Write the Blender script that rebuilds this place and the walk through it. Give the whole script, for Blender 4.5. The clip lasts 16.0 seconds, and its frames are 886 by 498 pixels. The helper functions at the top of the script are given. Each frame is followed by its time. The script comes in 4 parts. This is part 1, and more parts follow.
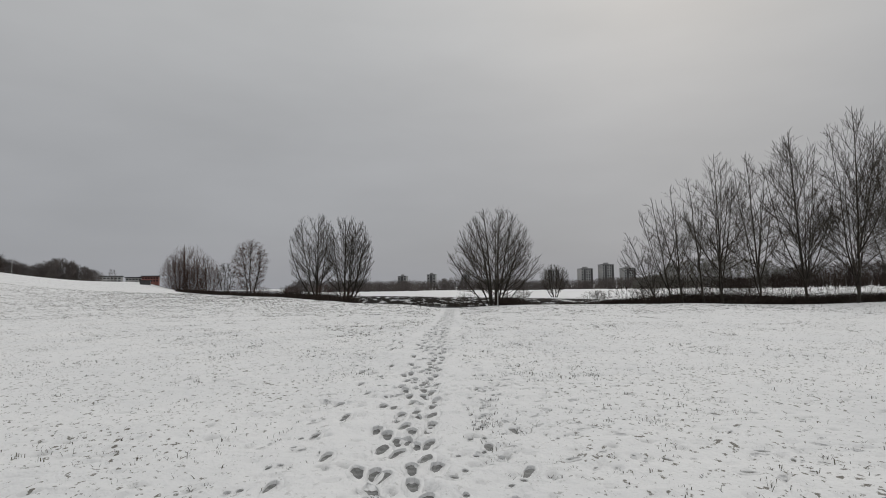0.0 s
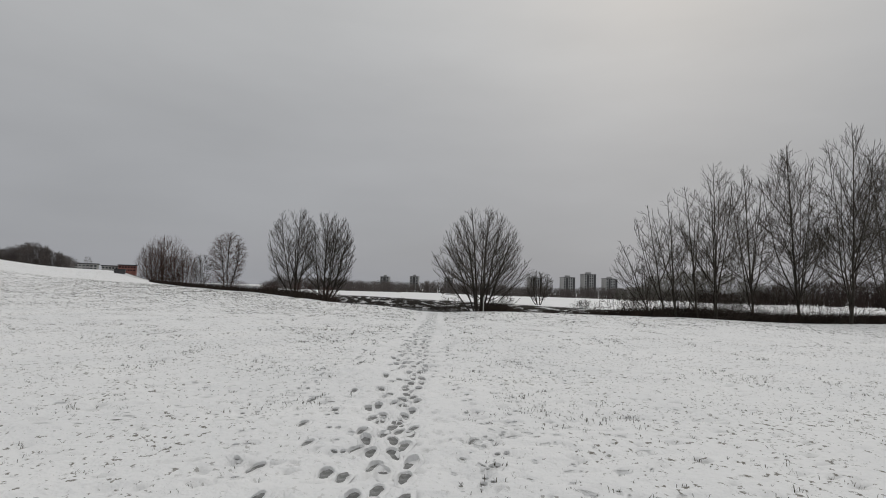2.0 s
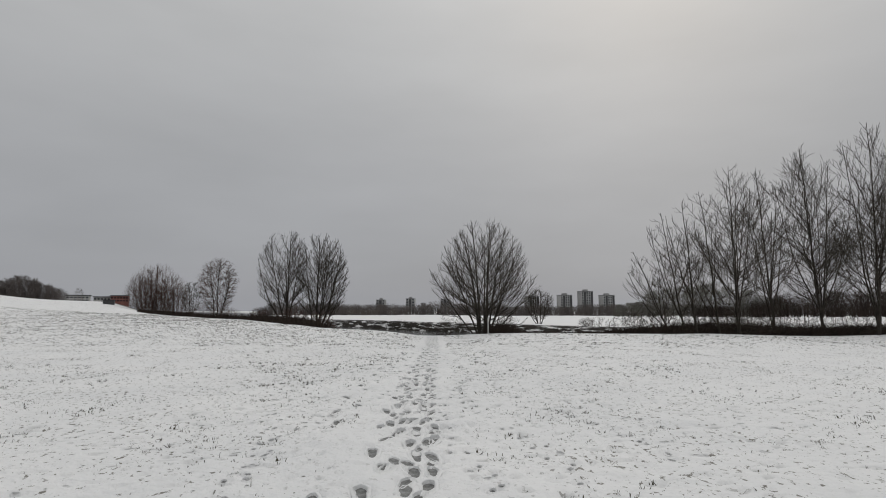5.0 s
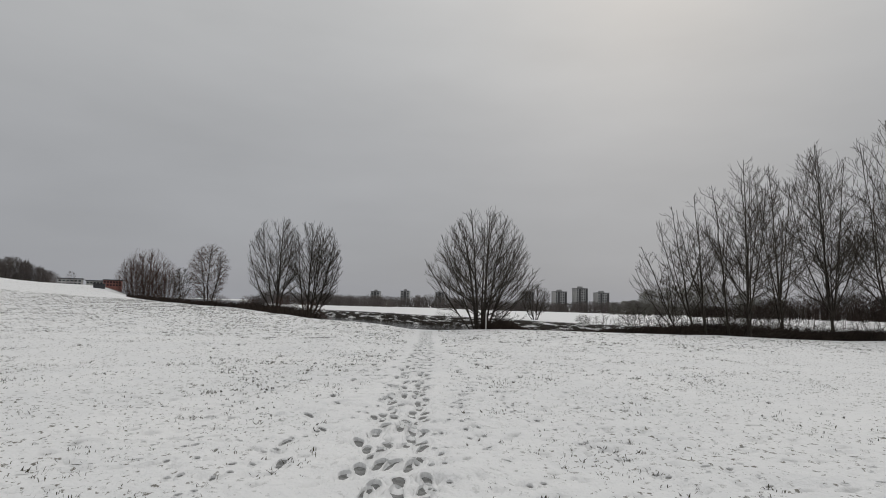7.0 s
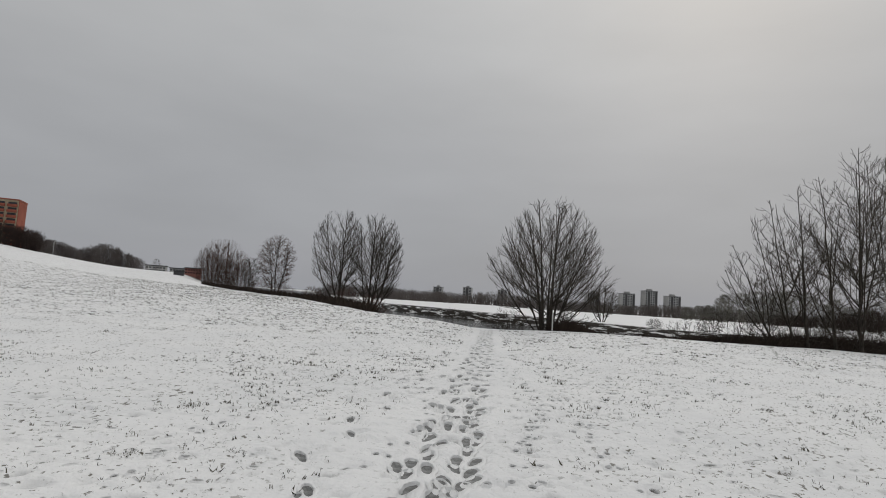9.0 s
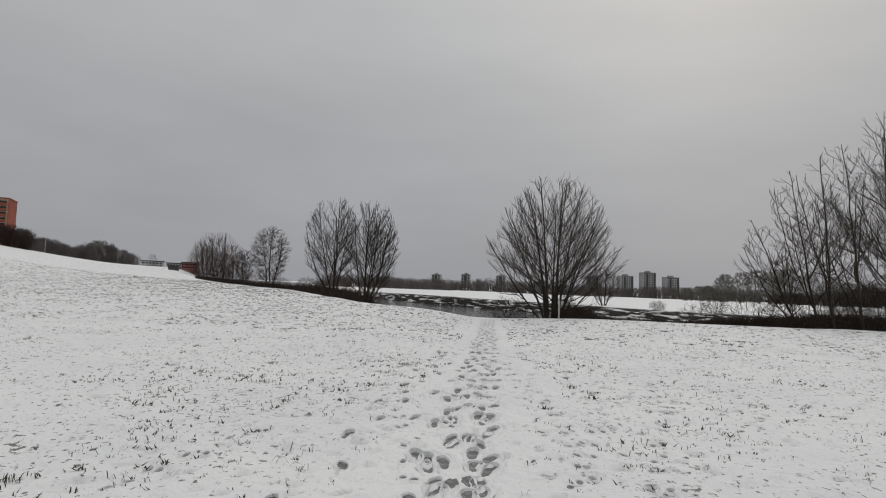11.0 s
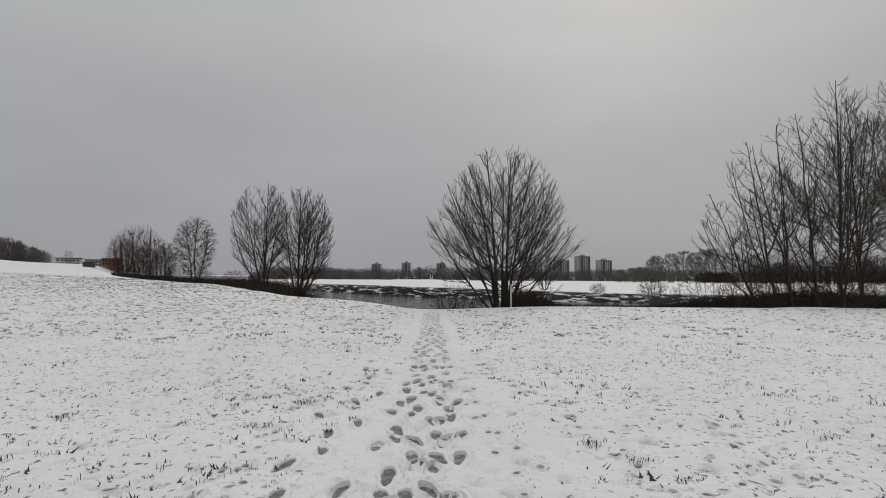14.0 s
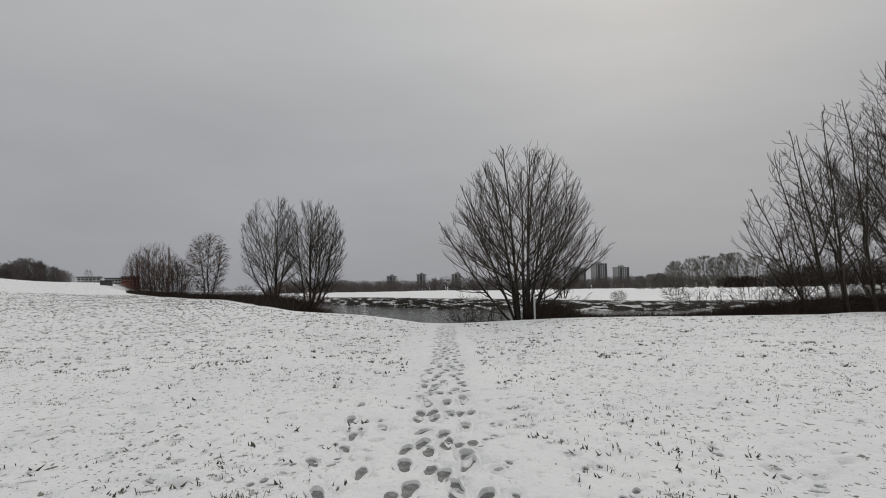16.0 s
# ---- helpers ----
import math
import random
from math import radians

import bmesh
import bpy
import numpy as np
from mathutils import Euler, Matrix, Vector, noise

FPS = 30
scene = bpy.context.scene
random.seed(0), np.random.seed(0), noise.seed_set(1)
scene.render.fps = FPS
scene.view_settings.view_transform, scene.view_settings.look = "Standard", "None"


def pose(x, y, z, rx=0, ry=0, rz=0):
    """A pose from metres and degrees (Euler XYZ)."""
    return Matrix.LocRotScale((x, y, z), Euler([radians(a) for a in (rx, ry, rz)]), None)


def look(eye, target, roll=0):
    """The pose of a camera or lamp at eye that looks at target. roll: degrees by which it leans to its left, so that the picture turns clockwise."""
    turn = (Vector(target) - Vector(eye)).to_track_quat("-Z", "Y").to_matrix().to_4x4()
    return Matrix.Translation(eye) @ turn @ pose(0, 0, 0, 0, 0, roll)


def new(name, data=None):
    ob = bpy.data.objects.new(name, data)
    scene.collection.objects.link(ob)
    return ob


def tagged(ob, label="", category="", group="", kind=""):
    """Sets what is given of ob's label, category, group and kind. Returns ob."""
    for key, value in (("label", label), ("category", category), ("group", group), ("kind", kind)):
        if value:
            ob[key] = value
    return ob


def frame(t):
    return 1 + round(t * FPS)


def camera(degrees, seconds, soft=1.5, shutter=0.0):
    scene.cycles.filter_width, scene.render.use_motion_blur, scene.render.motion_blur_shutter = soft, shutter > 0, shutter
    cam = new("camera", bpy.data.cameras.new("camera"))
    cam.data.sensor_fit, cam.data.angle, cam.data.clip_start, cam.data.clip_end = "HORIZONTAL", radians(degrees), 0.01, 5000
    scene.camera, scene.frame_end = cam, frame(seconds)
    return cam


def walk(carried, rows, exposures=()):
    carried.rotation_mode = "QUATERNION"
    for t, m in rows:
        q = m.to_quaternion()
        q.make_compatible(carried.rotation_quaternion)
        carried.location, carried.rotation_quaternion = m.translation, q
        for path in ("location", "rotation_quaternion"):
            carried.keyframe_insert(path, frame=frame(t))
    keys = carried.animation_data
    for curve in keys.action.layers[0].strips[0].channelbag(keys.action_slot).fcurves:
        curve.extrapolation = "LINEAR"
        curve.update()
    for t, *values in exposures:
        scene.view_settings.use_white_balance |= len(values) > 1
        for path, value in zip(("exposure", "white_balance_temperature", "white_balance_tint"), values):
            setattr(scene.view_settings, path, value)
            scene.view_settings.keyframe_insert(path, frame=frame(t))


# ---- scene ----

cam = camera(79.0, 16.0, soft=1.0)
PATH = [
    (0, (1.528, 4.412, 1.403), (1.5279, 6.4072, 1.5419), -0.87),
    (0.5, (1.519, 5.059, 1.397), (1.4208, 7.0511, 1.5445), -0.56),
    (1, (1.509, 5.711, 1.39), (1.583, 7.7049, 1.5274), 0.39),
    (1.5, (1.503, 6.355, 1.385), (1.5691, 8.3518, 1.4766), -2.12),
    (2, (1.491, 6.984, 1.38), (1.5497, 8.9775, 1.5297), 1.65),
    (2.5, (1.471, 7.597, 1.373), (1.5422, 9.5929, 1.4784), 1.00),
    (3, (1.439, 8.192, 1.366), (1.4243, 10.1875, 1.4999), 0.87),
    (3.5, (1.409, 8.774, 1.358), (1.4624, 10.7648, 1.5417), 0.65),
    (4, (1.381, 9.352, 1.354), (1.4026, 11.3371, 1.5965), 0.20),
    (4.5, (1.367, 9.935, 1.352), (1.416, 11.9178, 1.609), 0.80),
    (5, (1.368, 10.528, 1.351), (1.4436, 12.5134, 1.5799), -0.03),
    (7.5, (1.43, 13.517, 1.328), (1.539, 15.5051, 1.5167), 2.24),
    (8, (1.471, 14.128, 1.32), (1.5979, 16.1185, 1.4683), 2.79),
    (8.5, (1.518, 14.758, 1.306), (1.563, 16.7529, 1.4416), 2.58),
    (9, (1.516, 15.393, 1.299), (1.3717, 17.3794, 1.4817), 3.59),
    (11.5, (1.464, 18.623, 1.34), (1.3613, 20.6182, 1.4329), 1.09),
    (12, (1.461, 19.271, 1.344), (1.4211, 21.2704, 1.3709), 0.76),
    (12.5, (1.453, 19.903, 1.344), (1.4479, 21.903, 1.346), 0.35),
    (13, (1.456, 20.505, 1.329), (1.5313, 22.5035, 1.3477), 0.65),
    (13.5, (1.46, 21.124, 1.313), (1.5491, 23.1216, 1.3538), -0.25),
    (14, (1.444, 21.737, 1.3), (1.5353, 23.7325, 1.3988), 0.22),
    (14.5, (1.466, 22.339, 1.281), (1.6661, 24.3278, 1.348), -0.47),
    (15, (1.49, 22.945, 1.28), (1.616, 24.9398, 1.3497), 0.28),
    (15.5, (1.524, 23.547, 1.279), (1.6788, 25.5392, 1.3646), 0.30),
    (16, (1.566, 24.167, 1.28), (1.6029, 26.1618, 1.419), -1.04),
]
walk(cam, [(t, look(eye, target, roll)) for t, eye, target, roll in PATH])

# ---------------------------------------------------------------- light
world = bpy.data.worlds.new("overcast_sky")
scene.world = world
world.use_nodes = True
wn, wl = world.node_tree.nodes, world.node_tree.links
wn.clear()
SUN_ELEV, SUN_AZ = 36.0, 25.0          # degrees; azimuth clockwise from +y


def vmath(nodes, op, **kw):
    n = nodes.new("ShaderNodeMath")
    n.operation = op
    for k, v in kw.items():
        n.inputs[int(k[1:])].default_value = v
    return n


def build_sky():
    out = wn.new("ShaderNodeOutputWorld")
    sky = wn.new("ShaderNodeTexSky")
    sky.sky_type, sky.sun_disc = "NISHITA", False
    sky.sun_elevation, sky.sun_rotation = radians(SUN_ELEV), radians(SUN_AZ)
    sky.air_density, sky.dust_density = 1.0, 4.0
    clear = wn.new("ShaderNodeBackground")
    clear.inputs["Strength"].default_value = 0.05
    wl.new(sky.outputs[0], clear.inputs["Color"])
    co = wn.new("ShaderNodeTexCoord")
    sep = wn.new("ShaderNodeSeparateXYZ")
    wl.new(co.outputs["Generated"], sep.inputs[0])
    ramp = wn.new("ShaderNodeValToRGB")
    els = ramp.color_ramp.elements
    els[0].position, els[0].color = 0.0, (0.338, 0.347, 0.372, 1)
    els[1].position, els[1].color = 1.0, (0.80, 0.80, 0.795, 1)
    for p, c in ((0.10, (0.345, 0.353, 0.373)), (0.26, (0.388, 0.395, 0.408)), (0.45, (0.465, 0.470, 0.474)), (0.62, (0.57, 0.57, 0.567))):
        e = els.new(p)
        e.color = (*c, 1)
    wl.new(sep.outputs["Z"], ramp.inputs[0])
    # the brighter patch of cloud before the sun
    a, e = radians(SUN_AZ), radians(SUN_ELEV)
    dot = wn.new("ShaderNodeVectorMath")
    dot.operation = "DOT_PRODUCT"
    dot.inputs[1].default_value = (math.sin(a) * math.cos(e), math.cos(a) * math.cos(e), math.sin(e))
    wl.new(co.outputs["Generated"], dot.inputs[0])
    glow = wn.new("ShaderNodeMapRange")
    glow.interpolation_type = "SMOOTHSTEP"
    for k, v in (("From Min", 0.82), ("From Max", 1.0), ("To Min", 0.0), ("To Max", 0.036)):
        glow.inputs[k].default_value = v
    wl.new(dot.outputs["Value"], glow.inputs["Value"])
    # slow unevenness of the cloud deck
    mp = wn.new("ShaderNodeMapping")
    mp.inputs["Scale"].default_value = (1.0, 1.0, 3.2)
    wl.new(co.outputs["Generated"], mp.inputs[0])
    nz = wn.new("ShaderNodeTexNoise")
    nz.inputs["Scale"].default_value, nz.inputs["Detail"].default_value, nz.inputs["Roughness"].default_value = 2.1, 5.0, 0.5
    wl.new(mp.outputs[0], nz.inputs["Vector"])
    mr = wn.new("ShaderNodeMapRange")
    for k, v in (("From Min", 0.25), ("From Max", 0.75), ("To Min", 0.92), ("To Max", 1.08)):
        mr.inputs[k].default_value = v
    wl.new(nz.outputs[0], mr.inputs["Value"])
    add = wn.new("ShaderNodeVectorMath")
    add.operation = "ADD"
    tint = wn.new("ShaderNodeVectorMath")
    tint.operation = "SCALE"
    tint.inputs[0].default_value = (1.0, 1.0, 0.95)
    wl.new(glow.outputs[0], tint.inputs["Scale"])
    wl.new(ramp.outputs[0], add.inputs[0])
    wl.new(tint.outputs[0], add.inputs[1])
    mul = wn.new("ShaderNodeVectorMath")
    mul.operation = "SCALE"
    wl.new(add.outputs[0], mul.inputs[0])
    wl.new(mr.outputs[0], mul.inputs["Scale"])
    deck = wn.new("ShaderNodeBackground")
    deck.inputs["Strength"].default_value = 1.0
    wl.new(mul.outputs[0], deck.inputs["Color"])
    mix = wn.new("ShaderNodeMixShader")
    mix.inputs[0].default_value = 0.94
    wl.new(clear.outputs[0], mix.inputs[1])
    wl.new(deck.outputs[0], mix.inputs[2])
    wl.new(mix.outputs[0], out.inputs[0])


build_sky()
sun = new("sun", bpy.data.lights.new("sun", "SUN"))
sun.data.energy, sun.data.angle, sun.data.color = 0.5, radians(40), (1.0, 0.97, 0.92)
sun.matrix_world = look((0, 0, 60), (-math.sin(radians(SUN_AZ)) * 60, -math.cos(radians(SUN_AZ)) * 60, 60 - 60 * math.tan(radians(SUN_ELEV))))


# ---------------------------------------------------------------- materials
def material(name, rough=0.8, metal=0.0):
    m = bpy.data.materials.new(name)
    m.use_nodes = True
    b = m.node_tree.nodes["Principled BSDF"]
    b.inputs["Roughness"].default_value, b.inputs["Metallic"].default_value = rough, metal
    b.inputs["Specular IOR Level"].default_value = 0.12 if rough > 0.7 else 0.4
    return m, m.node_tree.nodes, m.node_tree.links, b


def noise_node(nodes, links, scale, detail=4.0, stretch=(1, 1, 1), rough=0.55, coord="Object"):
    co = nodes.new("ShaderNodeTexCoord")
    mp = nodes.new("ShaderNodeMapping")
    mp.inputs["Scale"].default_value = stretch
    links.new(co.outputs[coord], mp.inputs[0])
    n = nodes.new("ShaderNodeTexNoise")
    n.inputs["Scale"].default_value, n.inputs["Detail"].default_value, n.inputs["Roughness"].default_value = scale, detail, rough
    links.new(mp.outputs[0], n.inputs["Vector"])
    return n


def ramp_node(nodes, links, src, stops):
    r = nodes.new("ShaderNodeValToRGB")
    els = r.color_ramp.elements
    els[0].position, els[0].color = stops[0][0], (*stops[0][1], 1)
    els[1].position, els[1].color = stops[-1][0], (*stops[-1][1], 1)
    for p, c in stops[1:-1]:
        els.new(p).color = (*c, 1)
    links.new(src, r.inputs[0])
    return r


def mix_node(nodes, links, fac, a, b, blend="MIX"):
    m = nodes.new("ShaderNodeMix")
    m.data_type, m.blend_type = "RGBA", blend
    for sock, v in ((m.inputs[0], fac), (m.inputs[6], a), (m.inputs[7], b)):
        if isinstance(v, (int, float)):
            sock.default_value = v
        elif isinstance(v, tuple):
            sock.default_value = (*v, 1)
        else:
            links.new(v, sock)
    return m.outputs[2]


def simple(name, dark, light, scale=3.0, rough=0.85, bump=0.0, stretch=(1, 1, 1), vary=0.0, metal=0.0):
    """Two tones broken by noise at two sizes, with a little relief."""
    m, n, l, b = material(name, rough, metal)
    a = noise_node(n, l, scale, 5.0, stretch)
    c = noise_node(n, l, scale * 7, 3.0, stretch)
    base = ramp_node(n, l, a.outputs[0], ((0.3, dark), (0.7, light))).outputs[0]
    fine = ramp_node(n, l, c.outputs[0], ((0.3, (0.78, 0.78, 0.78)), (0.7, (1.0, 1.0, 1.0)))).outputs[0]
    col = mix_node(n, l, 1.0, base, fine, "MULTIPLY")
    if vary:
        info = n.new("ShaderNodeObjectInfo")
        tone = ramp_node(n, l, info.outputs["Random"], ((0.0, (1 - vary,) * 3), (1.0, (1.0,) * 3))).outputs[0]
        col = mix_node(n, l, 1.0, col, tone, "MULTIPLY")
    l.new(col, b.inputs["Base Color"])
    if bump:
        bp = n.new("ShaderNodeBump")
        bp.inputs["Strength"].default_value, bp.inputs["Distance"].default_value = 0.6, bump
        l.new(c.outputs[0], bp.inputs["Height"])
        l.new(bp.outputs[0], b.inputs["Normal"])
    return m


def snow_ground():
    """Wet snow; 'bare' marks the dark earth of the river banks, another mask greys hollows for their shade."""
    m, n, l, b = material("snow_over_meadow", 0.75)
    big = noise_node(n, l, 0.35, 4.0)
    fine = noise_node(n, l, 26.0, 4.0)
    snow = ramp_node(n, l, big.outputs[0], ((0.3, (0.80, 0.805, 0.81)), (0.7, (0.87, 0.87, 0.868)))).outputs[0]
    # grass tips and dead stalks through thin cover; the specks also paint dents' shade
    tips = noise_node(n, l, 15.0, 5.0, (1.0, 0.8, 1.0), 0.60)
    area = noise_node(n, l, 0.55, 3.0)
    s = n.new("ShaderNodeMath")
    s.operation = "MULTIPLY_ADD"
    s.inputs[1].default_value = 0.16
    l.new(area.outputs[0], s.inputs[0])
    l.new(tips.outputs[0], s.inputs[2])
    speckf = ramp_node(n, l, s.outputs[0], ((0.685, (0, 0, 0)), (0.72, (0.85, 0.85, 0.85)))).outputs[0]
    wide = noise_node(n, l, 7.0, 6.0, (1.0, 0.8, 1.0), 0.72)
    widef = ramp_node(n, l, wide.outputs[0], ((0.62, (0, 0, 0)), (0.68, (0.40, 0.40, 0.40)))).outputs[0]
    speckf = mix_node(n, l, 1.0, speckf, widef, "LIGHTEN")
    at_t = n.new("ShaderNodeAttribute")
    at_t.attribute_name = "speckled"
    gm = mix_node(n, l, 1.0, speckf, at_t.outputs["Color"], "MULTIPLY")
    col = mix_node(n, l, gm, snow, (0.11, 0.10, 0.072))
    # grey painted into the small hollows for their shade
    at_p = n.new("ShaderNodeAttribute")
    at_p.attribute_name = "hollow_shade"
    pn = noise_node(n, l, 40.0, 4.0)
    grey_snow = ramp_node(n, l, pn.outputs[0], ((0.3, (0.20, 0.205, 0.205)), (0.7, (0.36, 0.365, 0.365)))).outputs[0]
    col = mix_node(n, l, at_p.outputs["Fac"], col, grey_snow)
    # bank earth with snow lying in streaks
    at_b = n.new("ShaderNodeAttribute")
    at_b.attribute_name = "bare"
    en = noise_node(n, l, 1.3, 6.0)
    earth = ramp_node(n, l, en.outputs[0], ((0.3, (0.010, 0.009, 0.008)), (0.7, (0.040, 0.034, 0.027)))).outputs[0]
    st = noise_node(n, l, 0.55, 9.0, (1, 1, 1), 0.70)
    at_l = n.new("ShaderNodeAttribute")
    at_l.attribute_name = "ledge"
    across, along_bank = n.new("ShaderNodeSeparateXYZ"), n.new("ShaderNodeCombineXYZ")
    tc = n.new("ShaderNodeTexCoord")
    l.new(tc.outputs["Object"], across.inputs[0])
    squeeze = vmath(n, "MULTIPLY", i1=0.55)
    l.new(across.outputs["X"], squeeze.inputs[0])
    l.new(squeeze.outputs[0], along_bank.inputs["X"])
    stretch = vmath(n, "MULTIPLY", i1=2.0)
    l.new(at_l.outputs["Fac"], stretch.inputs[0])
    l.new(stretch.outputs[0], along_bank.inputs["Y"])
    l.new(along_bank.outputs[0], st.inputs["Vector"])
    sf = ramp_node(n, l, st.outputs[0], ((0.53, (0, 0, 0)), (0.57, (1, 1, 1)))).outputs[0]
    at_s = n.new("ShaderNodeAttribute")
    at_s.attribute_name = "streak"
    sfm = mix_node(n, l, 1.0, sf, at_s.outputs["Color"], "MULTIPLY")
    earth = mix_node(n, l, sfm, earth, (0.72, 0.72, 0.72))
    col = mix_node(n, l, at_b.outputs["Fac"], col, earth)
    l.new(col, b.inputs["Base Color"])
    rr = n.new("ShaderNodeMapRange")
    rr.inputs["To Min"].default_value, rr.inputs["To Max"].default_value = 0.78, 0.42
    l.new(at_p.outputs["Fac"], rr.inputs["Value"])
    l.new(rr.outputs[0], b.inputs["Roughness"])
    lump = noise_node(n, l, 9.0, 5.0)
    h = mix_node(n, l, 0.3, lump.outputs[0], fine.outputs[0])
    bp = n.new("ShaderNodeBump")
    bp.inputs["Strength"].default_value, bp.inputs["Distance"].default_value = 0.9, 0.05
    l.new(h, bp.inputs["Height"])
    l.new(bp.outputs[0], b.inputs["Normal"])
    return m


def river_water():
    m, n, l, b = material("river_water", 0.12)
    b.inputs["Base Color"].default_value = (0.030, 0.032, 0.028, 1)
    b.inputs["IOR"].default_value = 1.33
    b.inputs["Specular IOR Level"].default_value = 0.22
    w1 = noise_node(n, l, 1.1, 6.0, (0.25, 1.4, 1))
    w2 = noise_node(n, l, 0.12, 4.0, (0.4, 1.6, 1))
    h = mix_node(n, l, 0.5, w1.outputs[0], w2.outputs[0])
    bp = n.new("ShaderNodeBump")
    bp.inputs["Strength"].default_value, bp.inputs["Distance"].default_value = 1.0, 0.30
    l.new(h, bp.inputs["Height"])
    l.new(bp.outputs[0], b.inputs["Normal"])
    rg = ramp_node(n, l, w2.outputs[0], ((0.40, (0.05,) * 3), (0.62, (0.16,) * 3)))
    l.new(rg.outputs[0], b.inputs["Roughness"])
    return m


SNOW = snow_ground()
WATER = river_water()
SLUSH = simple("trodden_slush", (0.10, 0.104, 0.10), (0.34, 0.345, 0.34), 17.0, 0.5, 0.006, vary=0.3)
PIT = simple("grass_and_pit_shade", (0.05, 0.05, 0.035), (0.42, 0.42, 0.40), 30.0, 0.8, 0.004)
BARK = simple("dark_wet_bark", (0.030, 0.026, 0.022), (0.085, 0.074, 0.062), 5.0, 0.85, 0.012, (1, 1, 0.25))
TWIG = simple("brown_twigs", (0.040, 0.034, 0.028), (0.090, 0.076, 0.062), 2.0, 0.8)
TWIG_RED = simple("red_brown_twigs", (0.075, 0.047, 0.040), (0.15, 0.095, 0.078), 2.0, 0.8)
# the next two: far twigs with distance haze lightened into their colour
WOODS = simple("hazed_woods_twigs", (0.12, 0.106, 0.10), (0.22, 0.195, 0.182), 0.15, 0.9)
COPSE_HAZED = simple("hazed_copse_twigs", (0.15, 0.145, 0.125), (0.27, 0.26, 0.225), 0.15, 0.9)
WOODS_DARK = simple("dense_woods_twigs", (0.045, 0.034, 0.031), (0.095, 0.070, 0.062), 0.15, 0.9)
TUSSOCK = simple("tussock_grass_and_lump_shade", (0.045, 0.043, 0.033), (0.15, 0.14, 0.105), 1.5, 0.85)
GRASS = simple("dead_meadow_grass", (0.030, 0.030, 0.018), (0.11, 0.095, 0.055), 1.2, 0.8)
BRAMBLE = simple("bank_brambles", (0.022, 0.018, 0.015), (0.060, 0.045, 0.036), 0.8, 0.9)
POSTWHITE = simple("weathered_white_paint", (0.42, 0.42, 0.40), (0.66, 0.66, 0.64), 6.0, 0.55, 0.002)
CONCRETE = simple("tower_concrete", (0.34, 0.34, 0.34), (0.50, 0.50, 0.49), 0.08, 0.85, vary=0.3)
CONCRETE_LIGHT = simple("pale_render", (0.46, 0.46, 0.45), (0.62, 0.62, 0.60), 0.1, 0.85)
BALCONY = simple("dark_panel_and_recess_shade", (0.045, 0.045, 0.048), (0.085, 0.085, 0.088), 0.3, 0.6)
REDWALL = simple("red_facade", (0.25, 0.075, 0.05), (0.36, 0.12, 0.08), 0.15, 0.85)
REDDISH = simple("weathered_red_brick", (0.28, 0.12, 0.10), (0.40, 0.19, 0.16), 0.15, 0.85)
BEIGE = simple("beige_facade", (0.36, 0.29, 0.20), (0.48, 0.40, 0.29), 0.12, 0.85)
STEELRED = simple("red_mast_paint", (0.10, 0.075, 0.07), (0.15, 0.11, 0.10), 0.4, 0.5)
ROOF_DARK = simple("dark_roof", (0.06, 0.06, 0.065), (0.11, 0.11, 0.115), 0.3, 0.8)


def glass_dark():
    m, n, l, b = material("window_glass", 0.08)
    b.inputs["Base Color"].default_value = (0.03, 0.034, 0.04, 1)
    return m


GLASS = glass_dark()


# ---------------------------------------------------------------- mesh helpers
def mesh_from(name, verts, faces, mat, smooth=True):
    me = bpy.data.meshes.new(name)
    me.from_pydata(verts, [], faces)
    me.materials.append(mat)
    if smooth:
        me.polygons.foreach_set("use_smooth", np.ones(len(me.polygons), dtype=bool))
    me.update()
    return me


def part(name, me, parent, label=""):
    ob = new(name, me)
    ob.parent = parent
    return tagged(ob, label) if label else ob


def thing(name, x, y, z, label, category, group="", rz=0.0, scale=1.0):
    e = new(name)
    e.matrix_basis = pose(x, y, z, 0, 0, rz) @ Matrix.Scale(scale, 4)
    return tagged(e, label, category, group)


def boxes(list_of):
    """Verts and faces of bevel-free boxes (x0, y0, z0, x1, y1, z1)."""
    v, f = [], []
    for x0, y0, z0, x1, y1, z1 in list_of:
        k = len(v)
        v += [(x0, y0, z0), (x1, y0, z0), (x1, y1, z0), (x0, y1, z0), (x0, y0, z1), (x1, y0, z1), (x1, y1, z1), (x0, y1, z1)]
        f += [(k, k + 3, k + 2, k + 1), (k + 4, k + 5, k + 6, k + 7), (k, k + 1, k + 5, k + 4), (k + 1, k + 2, k + 6, k + 5), (k + 2, k + 3, k + 7, k + 6), (k + 3, k, k + 4, k + 7)]
    return v, f


def box_mesh(name, list_of, mat):
    v, f = boxes(list_of)
    return mesh_from(name, v, f, mat, False)


# ---------------------------------------------------------------- lie of the land
NEAR_X = (-3000, -400, -150, -110, -78, -28, -8, 1, 5.7, 12, 19, 34, 60, 120, 400, 3000)
NEAR_Y = (5100, 690, 275, 212, 165, 100, 60, 48.5, 47.2, 47.6, 48.2, 58, 66, 76, 95, 250)
FAR_X = (-3000, -400, -150, -80, -40, -20, 0, 24, 40, 60, 120, 300, 3000)
FAR_Y = (6600, 1300, 540, 310, 210, 178, 150, 130, 120, 114, 112, 122, 330)
WATER_Z = -3.5
LATTICE = np.random.RandomState(7).rand(256, 256)


